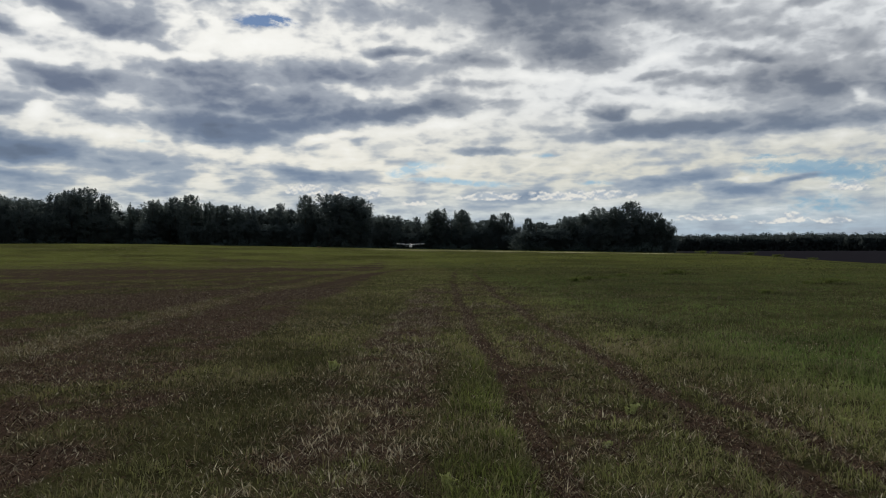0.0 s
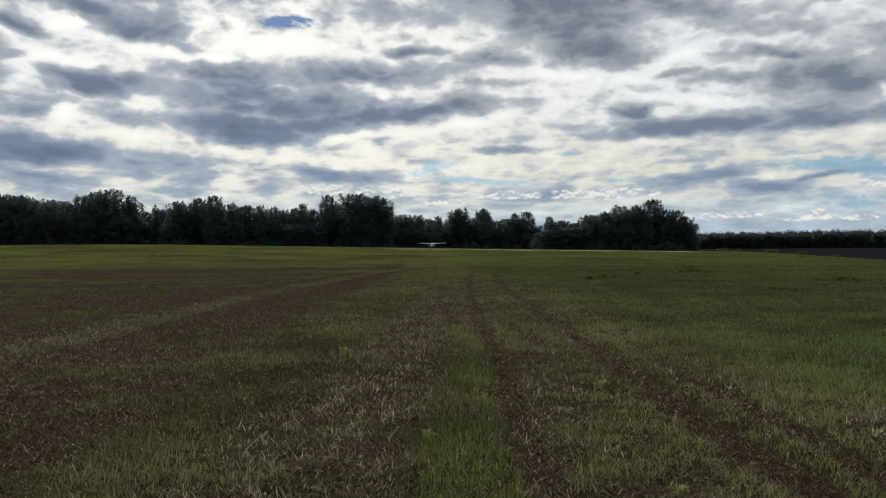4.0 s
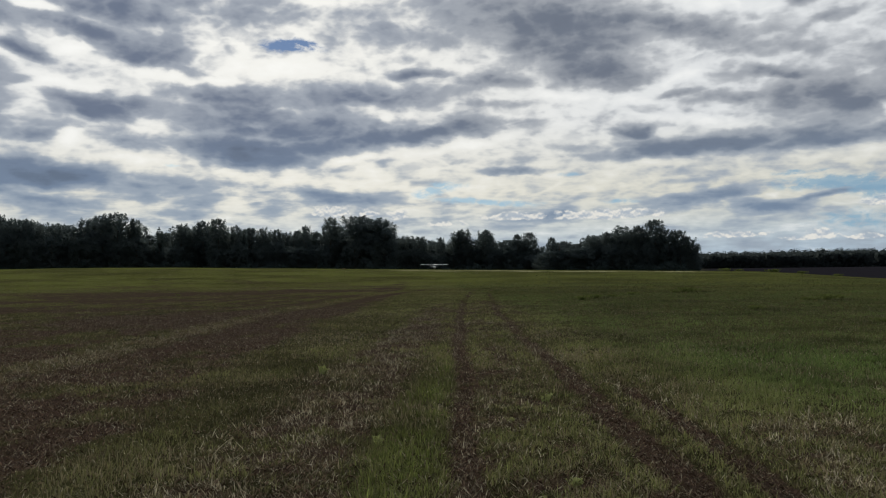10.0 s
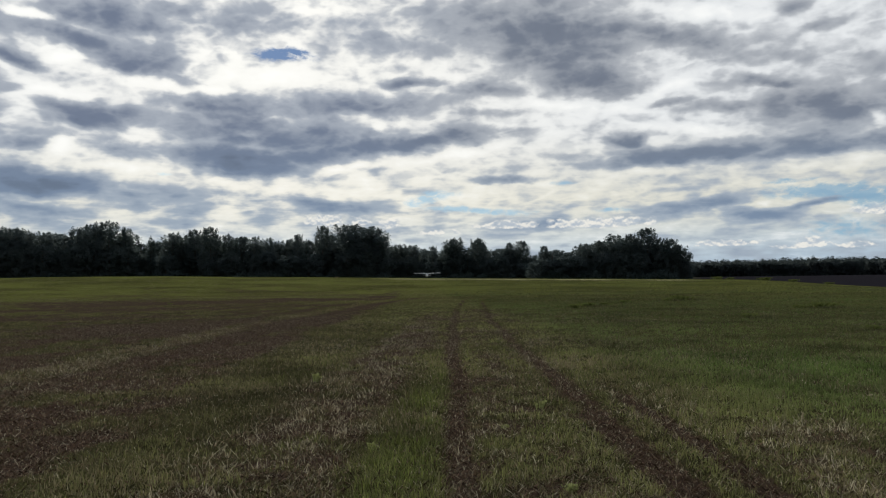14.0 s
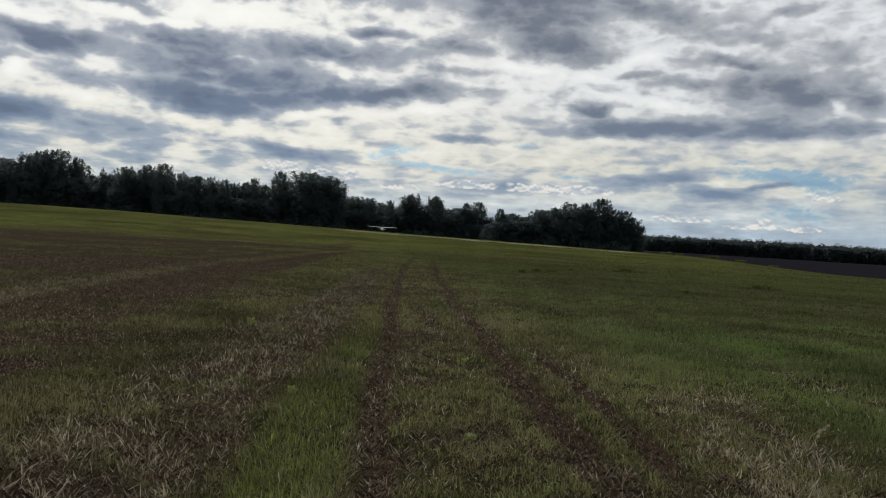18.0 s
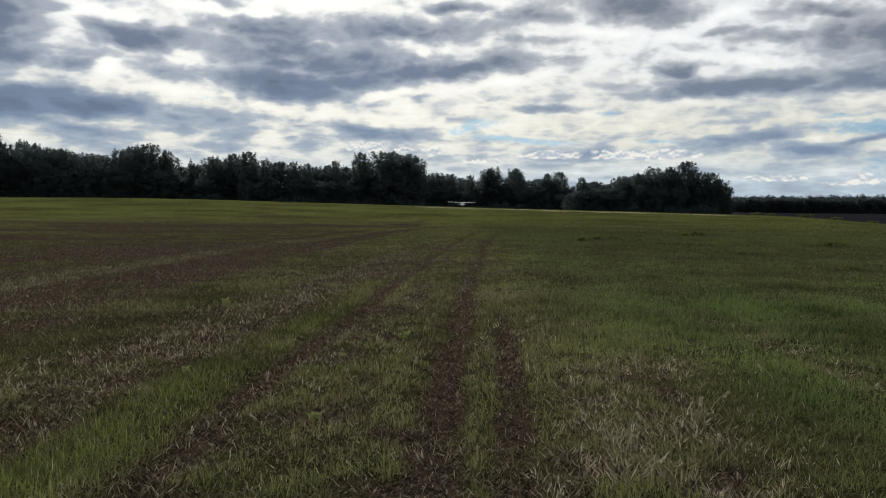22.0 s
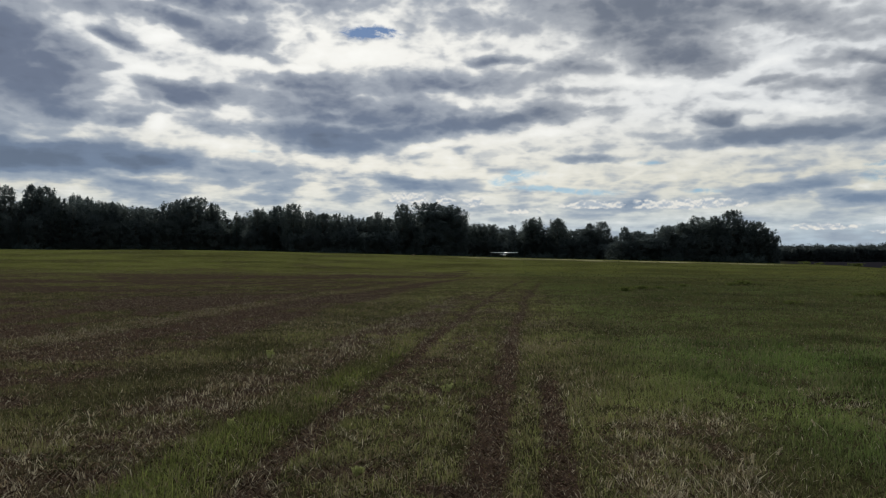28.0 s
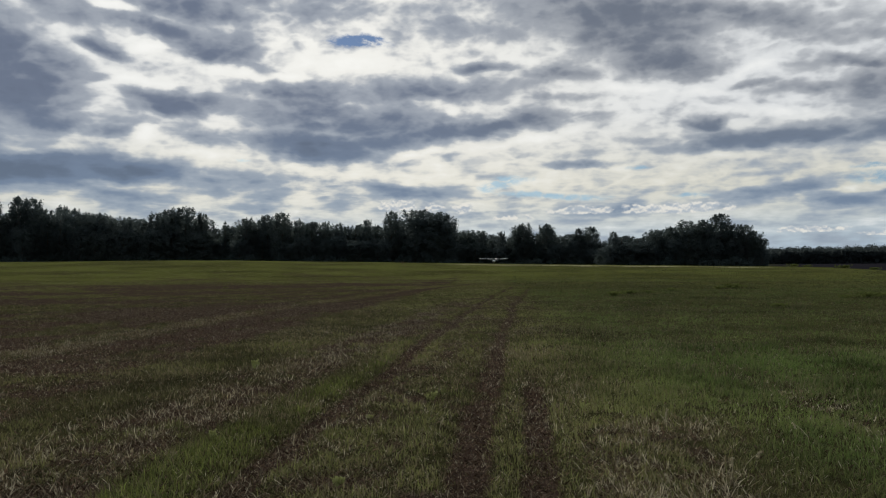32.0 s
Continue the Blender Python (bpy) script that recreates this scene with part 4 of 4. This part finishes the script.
COPSE = [("b", 8.39, 15.6, 4.8), ("p", 8.92, 15.8, 4.4), ("s", 9.41, 17.2, 3.9), ("p", 9.97, 16.9, 4.4), ("s", 10.34, 17.6, 4.4), ("b", 11.16, 18.3, 8.2), ("b", 12.09, 18.4, 7.3), ("b", 13.2, 21.9, 12.6), ("b", 14.14, 19.4, 6.0), ("b", 15.19, 21.4, 11.1), ("b", 16.08, 18.9, 8.2), ("b", 16.79, 17.2, 7.3), ("b", 17.31, 15.3, 5.3), ("b", 17.69, 12.7, 3.4)]
sky_az, sky_top = [-60.0, -33.0], [30.0, 29.0]
for rows, dist in ((LEFT_EDGE, 385), (LEFT_INNER, 375), (MIDDLE, 395), (COPSE, 360)):
    for key, a, top, width in rows:
        plant(key, a, dist, top, width)
        sky_az.append(a), sky_top.append(top)
# the wood goes on beside and behind its edge, below the outline of the front trees
for a in np.arange(-44, -29.5, 1.4):
    plant("b", float(a), 390, random.uniform(26, 31), random.uniform(9, 13))
for depth, step, share in ((9, 0.75, 0.93), (20, 0.8, 0.96), (-6, 1.3, 0.6)):
    for a in np.arange(-45, 17.3, step):
        a = float(a) + random.uniform(-0.4, 0.4)
        dist = (385 if a < -14 else 375 if a < -2.4 else 395 if a < 8 else 360) + depth
        top = float(np.interp(a, sky_az, sky_top))
        near_low = min(top, float(np.interp(a - 0.7, sky_az, sky_top)), float(np.interp(a + 0.7, sky_az, sky_top)))
        key = random.choice("bbbs")
        plant(key, a, dist, 5.0 + (near_low - 5.0) * share * random.uniform(0.84, 1.06), random.uniform(8, 12))


def build_thicket():
    """Undergrowth along the foot of the wood."""
    pts, dirs, sizes = [], [], []
    for a in np.arange(-46, 18.0, 0.33):
        dist = (385 if a < -14 else 375 if a < -2.4 else 395 if a < 8 else 360)
        for depth in (-10, 2, 14):
            ar, d = math.radians(a + rng.uniform(-0.15, 0.15)), dist + depth + rng.uniform(-3, 3)
            tall = rng.uniform(2.5, 5.5) if depth < 0 else rng.uniform(4, 9)
            if a > 17.2:
                tall *= 0.5
            x, y = d * math.sin(ar), d * math.cos(ar)
            z = float(relief(np.array([x]), np.array([y]))[0])
            n = int(34 * tall)
            q = rng.normal(size=(n, 3))
            q /= np.linalg.norm(q, axis=1, keepdims=True)
            pts.append(np.array([x, y, z + tall * 0.4]) + q * np.array([2.4, 2.4, tall * 0.6]) * rng.uniform(0.6, 1.1, (n, 1))), dirs.append(q), sizes.append(rng.uniform(0.3, 0.65, n))
    ob = new("undergrowth", leaf_cloud("undergrowth", np.concatenate(pts), np.concatenate(dirs), np.concatenate(sizes), NEEDLE))
    tagged(ob, "dense dark bushes along the foot of the wood", "bushes", kind="stuff")


build_thicket()


def build_far_wood():
    """Low forest on the horizon."""
    pts, dirs, sizes = [], [], []
    for d0, tall0 in ((1000, 20.5), (1030, 23), (1060, 24.5)):
        for a in np.arange(14, 44, 0.26):
            d = d0 + rng.uniform(-10, 10)
            ar = math.radians(a + rng.uniform(-0.4, 0.4))
            tall = tall0 * (0.86 + 0.16 * float(fbm(np.array([a * 1.0]), np.array([d0 * 0.1]), 0.5, 3)[0])) * rng.uniform(0.95, 1.02) - 0.12 * max(0, a - 24)
            tall *= 0.8 + 0.2 * float(ease(a, 16.0, 20.0))
            x, y = d * math.sin(ar), d * math.cos(ar)
            z = float(relief(np.array([x]), np.array([y]))[0]) - 2
            n = 430
            u, b = rng.random(n) ** 0.7, rng.uniform(0, 2 * math.pi, n)
            rad = rng.uniform(5, 9) * np.sqrt(np.clip(1 - (np.maximum(u - 0.45, 0) / 0.55) ** 2.4, 0, 1)) * np.sqrt(rng.random(n)) * 1.1
            pts.append(np.stack([x + np.cos(b) * rad, y + np.sin(b) * rad, z + tall * u + rng.normal(0, 0.5, n)], -1)), dirs.append(rng.normal(size=(n, 3))), sizes.append(np.where((np.arange(n) % 3 > 0) & (u < 0.86), 2.1, rng.uniform(0.3, 0.6, n)))
    ob = new("distant_forest", leaf_cloud("distant_forest", np.concatenate(pts), np.concatenate(dirs), np.concatenate(sizes), FAR_LEAF))
    tagged(ob, "low dark forest along the horizon beyond ploughed land", "forest", kind="stuff")


build_far_wood()


# ---- light aircraft on the field ----
def loft(sections, sides=18):
    """A closed skin through oval sections: y, z, half width, half height, squareness."""
    bm = bmesh.new()
    rings = []
    for y, z, hw, hh, sq in sections:
        ring = []
        for k in range(sides):
            a = 2 * math.pi * k / sides
            c, q = math.cos(a), math.sin(a)
            ring.append(bm.verts.new((math.copysign(abs(c) ** sq, c) * hw, y, z + math.copysign(abs(q) ** sq, q) * hh)))
        rings.append(ring)
    for p, n in zip(rings[:-1], rings[1:]):
        for k in range(sides):
            bm.faces.new((p[k], p[(k + 1) % sides], n[(k + 1) % sides], n[k]))
    bm.faces.new(rings[0][::-1])
    bm.faces.new(rings[-1])
    bmesh.ops.recalc_face_normals(bm, faces=bm.faces)
    return bm


def aerofoil(span0, span1, chord0, chord1, y0, y1, z0, z1, thick=0.13):
    """A wing panel along x with a rounded nose and a thin tail."""
    shape = [(0, 0), (0.03, 0.45), (0.15, 0.85), (0.35, 1.0), (0.7, 0.55), (1, 0.03), (0.7, -0.15), (0.35, -0.3), (0.1, -0.28), (0.02, -0.2)]
    bm = bmesh.new()
    rings = []
    for f in (0.0, 0.33, 0.66, 0.94, 1.0):
        x, c = span0 + (span1 - span0) * f, chord0 + (chord1 - chord0) * f
        y, z, t = y0 + (y1 - y0) * f, z0 + (z1 - z0) * f, thick * (1 if f < 1 else 0.4)
        rings.append([bm.verts.new((x, y + c * u, z + c * t * v * 0.75)) for u, v in shape])
    for p, n in zip(rings[:-1], rings[1:]):
        for k in range(len(shape)):
            bm.faces.new((p[k], p[(k + 1) % len(shape)], n[(k + 1) % len(shape)], n[k]))
    bm.faces.new(rings[0][::-1])
    bm.faces.new(rings[-1])
    bmesh.ops.recalc_face_normals(bm, faces=bm.faces)
    return bm


def wheel(parent, x, y, r, width):
    hub_bm = bmesh.new()
    tube(hub_bm, (x - width * 0.45, y, r), (x + width * 0.45, y, r), r * 0.5, r * 0.5, 14)
    bm = bmesh.new()
    n, k = 20, 8
    grid = [[bm.verts.new((x + math.cos(b) * width / 2, y + math.cos(a) * (r * 0.72 + math.sin(b) * r * 0.28), r + math.sin(a) * (r * 0.72 + math.sin(b) * r * 0.28)))
             for b in (2 * math.pi * j / k for j in range(k))] for a in (2 * math.pi * i / n for i in range(n))]
    for i in range(n):
        for j in range(k):
            bm.faces.new((grid[i][j], grid[(i + 1) % n][j], grid[(i + 1) % n][(j + 1) % k], grid[i][(j + 1) % k]))
    w_ob = part("wheel", mesh_from("wheel_hub", hub_bm, STEEL), parent)
    part("tyre", mesh_from("tyre", bm, RUBBER), w_ob, "black rubber tyre")


def build_aircraft(x, y, heading):
    plane = new("light_aircraft")
    z = float(relief(np.array([x]), np.array([y]))[0])
    plane.matrix_basis = pose(x, y, z, 0, 0, heading)
    # the fuselage is coloured near black to paint in the shade on it
    part("fuselage", mesh_from("fuselage", loft([(-0.9, 1.35, 0.50, 0.52, 0.7), (-0.3, 1.45, 0.54, 0.68, 0.65), (0.6, 1.48, 0.54, 0.70, 0.65), (1.6, 1.45, 0.46, 0.55, 0.7), (3.2, 1.45, 0.24, 0.32, 0.8), (5.0, 1.5, 0.09, 0.15, 0.9)]), DARK_PAINT_AND_SHADE), plane, "lower fuselage with shade painted in as a dark colour")
    part("cowling", mesh_from("cowling", loft([(-2.05, 1.42, 0.20, 0.17, 0.9), (-1.95, 1.42, 0.40, 0.33, 0.8), (-1.5, 1.42, 0.48, 0.42, 0.75), (-0.88, 1.42, 0.52, 0.50, 0.7)]), WHITE_PAINT), plane, "white engine cowling")
    bm = bmesh.new()
    tube(bm, (0, -2.05, 1.42), (0, -2.36, 1.42), 0.16, 0.03, 14)
    part("spinner", mesh_from("spinner", bm, WHITE_PAINT), plane, "white spinner")
    for side in (1, -1):
        bm = bmesh.new()
        quad = [(0.05, 0.03), (0.5, 0.075), (0.85, 0.06), (0.92, 0.02)]
        front = [bm.verts.new((side * u * 0.34, -2.2, 1.42 + side * u * 0.86 + v)) for u, v in quad] + [bm.verts.new((side * u * 0.34, -2.2, 1.42 + side * u * 0.86 - v)) for u, v in quad[::-1]]
        back = [bm.verts.new(v.co + Vector((0, 0.025, 0))) for v in front]
        bm.faces.new(front), bm.faces.new(back[::-1])
        for k in range(8):
            bm.faces.new((front[k], back[k], back[(k + 1) % 8], front[(k + 1) % 8]))
        bmesh.ops.recalc_face_normals(bm, faces=bm.faces)
        part("propeller_blade", mesh_from("propeller_blade", bm, DARK_PAINT_AND_SHADE, False), plane)
        part("wing", mesh_from("wing", aerofoil(side * 0.02, side * 5.3, 1.6, 1.25, -0.75, -0.6, 2.16, 2.34), WHITE_PAINT), plane, "long white high wing")
        bm = bmesh.new()
        tube(bm, (side * 0.5, -0.1, 1.02), (side * 2.75, -0.15, 2.2), 0.035, 0.03, 8)
        part("wing_strut", mesh_from("wing_strut", bm, DARK_PAINT_AND_SHADE), plane)
        bm = bmesh.new()
        tube(bm, (side * 0.42, 0.0, 0.95), (side * 0.95, 0.05, 0.28), 0.06, 0.045, 8)
        part("landing_gear_leg", mesh_from("landing_gear_leg", bm, DARK_PAINT_AND_SHADE), plane)
        wheel(plane, side * 1.0, 0.05, 0.26, 0.17)
        part("tailplane", mesh_from("tailplane", aerofoil(side * 0.03, side * 1.6, 0.95, 0.65, 4.3, 4.5, 1.58, 1.58, 0.09), WHITE_PAINT), plane)
    bm = bmesh.new()
    tube(bm, (0, -1.55, 1.05), (0, -1.6, 0.3), 0.05, 0.04, 8)
    part("nose_leg", mesh_from("nose_leg", bm, STEEL), plane)
    wheel(plane, 0.0, -1.62, 0.22, 0.14)
    part("windscreen", mesh_from("windscreen", loft([(-0.98, 1.74, 0.44, 0.10, 0.7), (-0.72, 1.86, 0.52, 0.22, 0.65), (-0.35, 1.92, 0.555, 0.27, 0.6), (0.5, 1.92, 0.555, 0.26, 0.6)]), GLASS), plane, "dark curved windscreen")
    bm = bmesh.new()
    side_shape = [(4.1, 1.6), (4.55, 2.75), (5.05, 2.8), (5.15, 1.45)]
    a = [bm.verts.new((-0.04, u, v)) for u, v in side_shape]
    b = [bm.verts.new((0.04, u, v)) for u, v in side_shape]
    bm.faces.new(a), bm.faces.new(b[::-1])
    for k in range(4):
        bm.faces.new((a[k], b[k], b[(k + 1) % 4], a[(k + 1) % 4]))
    bmesh.ops.recalc_face_normals(bm, faces=bm.faces)
    part("tail_fin", mesh_from("tail_fin", bm, WHITE_PAINT, False), plane)
    tagged(plane, "small white high-wing aircraft standing on the grass", "aircraft", kind="thing")


build_aircraft(2.4, 318.0, 0.0)


# ---- weeds and tussocks ----
def weed_clump(seed, spread, tall, leaves, mat, name, label):
    r = np.random.default_rng(seed)
    root = new(name)
    bm = bmesh.new()
    pts, dirs, sizes = [], [], []
    for i in range(9):
        a, d = r.uniform(0, 6.283), r.uniform(0.1, 1.0) * spread
        top = Vector((math.cos(a) * d, math.sin(a) * d, tall * r.uniform(0.6, 1.0)))
        tube(bm, (math.cos(a) * d * 0.4, math.sin(a) * d * 0.4, -0.03), top, 0.008, 0.004, 5)
        n = leaves // 9
        f = r.random((n, 1)) ** 0.7
        pts.append(np.array(top) * np.hstack([0.4 + 0.6 * f, 0.4 + 0.6 * f, f]) + r.normal(0, 0.14 * spread, (n, 3)) * np.array([1, 1, 0.4]))
        dirs.append(np.tile([0.0, 0.0, 1.0], (n, 1))), sizes.append(r.uniform(0.02, 0.06, n) * (spread + 0.4))
    part("stalk", mesh_from("stalk", bm, mat), root)
    part("foliage", leaf_cloud("foliage", np.concatenate(pts), np.concatenate(dirs), np.concatenate(sizes), mat), root)
    return tagged(root, label, "weed", "weeds in the field", "thing")


WEED = leaf_material("weed_leaf", (0.085, 0.105, 0.03), (0.15, 0.175, 0.055), 0.35)
PALE_WEED = leaf_material("pale_weed_leaf", (0.24, 0.26, 0.09), (0.45, 0.47, 0.20))
dark_weed = weed_clump(4, 0.5, 0.14, 300, WEED, "weed_clump", "dark green clump of weeds in the mown grass")
pale_weed = weed_clump(6, 0.10, 0.11, 80, PALE_WEED, "pale_weed", "small pale green weed beside the wheel rut")


def on_field(x, y, turn, size):
    return Matrix.Translation((x, y, float(surface(np.array([x]), np.array([y]))[0]))) @ pose(0, 0, 0, 0, 0, turn) @ Matrix.Diagonal((size, size, size, 1))


dark_weed.matrix_basis = on_field(11.3, 57.0, 0, 1.5)
pale_weed.matrix_basis = on_field(1.46, 10.6, 20, 1.0)
for x, y, size in ((9.9, 53.5, 1.1), (12.9, 58.5, 0.9), (22.2, 71.0, 1.8), (20.6, 70.0, 1.1), (23.0, 48.3, 1.4), (24.4, 49.5, 1.0), (21.6, 47.4, 0.8), (14.3, 36.6, 0.8), (14.4, 26.4, 0.6), (16.0, 66.0, 0.9), (-24.4, 58.0, 0.35), (-23.4, 79.4, 0.5), (99.5, 279.0, 4.0), (103.0, 277.5, 3.0), (113.0, 274.0, 4.5), (121.0, 270.5, 3.5), (131.0, 266.0, 3.0)):
    copy_thing(dark_weed, on_field(x, y, random.uniform(0, 360), size))
for x, y, size in ((1.1, 6.3, 0.8), (0.9, 9.2, 0.6), (-1.75, 13.9, 1.3), (3.3, 9.9, 0.7), (-0.5, 8.1, 0.8)):
    copy_thing(pale_weed, on_field(x, y, random.uniform(0, 360), size))

STRAW_HEAP = leaf_material("heap_straw", (0.16, 0.13, 0.07), (0.42, 0.36, 0.22), 0.1)
heap_of_straw = weed_clump(9, 0.8, 0.45, 900, STRAW_HEAP, "straw_heap", "low pale heap of dry grass on the field's crest")
heap_of_straw["category"], heap_of_straw["group"] = "straw heap", ""
heap_of_straw.matrix_basis = on_field(-26.4, 263.5, 0, 1.1)


# ---- single dry stalks standing above the straw ----
def dry_stalk(seed, tall, lean):
    r = np.random.default_rng(seed)
    root = new("dry_stalk")
    bm = bmesh.new()
    spots = [Vector((lean * tall * f ** 1.6, 0.02 * math.sin(f * 3), tall * f * math.sqrt(1 - 0.5 * lean * lean))) for f in (0, 0.3, 0.6, 0.85, 1.0)]
    for k, (p, q) in enumerate(zip(spots[:-1], spots[1:])):
        tube(bm, p - Vector((0, 0, 0.02)) if k == 0 else p, q, 0.0045 - 0.0006 * k, 0.0039 - 0.0006 * k, 6)
    part("stem", mesh_from("stem", bm, DRY_STALK), root)
    n = 36
    f = r.random((n, 1))
    head = np.array(spots[-1]) - np.array([lean * 0.06, 0, 0.07]) * f + r.normal(0, 0.006, (n, 3))
    part("seed_head", leaf_cloud("seed_head", head, r.normal(size=(n, 3)) * 0.5 + np.array([0, 0, 1.0]), r.uniform(0.008, 0.018, n), DRY_STALK), root, "pale frayed seed head")
    return tagged(root, "tall pale dry stalk leaning over the cut straw", "dry stalk", "dry stalks in the field", "thing")


DRY_STALK = leaf_material("dry_stalk", (0.34, 0.29, 0.18), (0.62, 0.55, 0.38), 0.1)
upright_stalk, leaning_stalk = dry_stalk(3, 0.17, 0.25), dry_stalk(5, 0.30, 0.8)
upright_stalk["label"] = "short upright pale dry stalk in the mown grass"
leaning_stalk.matrix_basis = on_field(4.02, 6.5, -100, 1.0)
upright_stalk.matrix_basis = on_field(1.71, 8.5, 30, 0.9)
for x, y, turn, size in ((4.25, 6.95, -60, 0.8), (3.6, 6.0, 140, 0.7), (5.2, 8.1, 200, 0.8), (-1.9, 7.4, 20, 0.8)):
    copy_thing(leaning_stalk, on_field(x, y, turn, size))
for x, y, turn, size in ((4.05, 8.9, 80, 1.1), (3.3, 5.6, 10, 0.9), (-1.4, 9.6, 200, 0.8), (2.15, 7.2, 300, 0.7)):
    copy_thing(upright_stalk, on_field(x, y, turn, size))
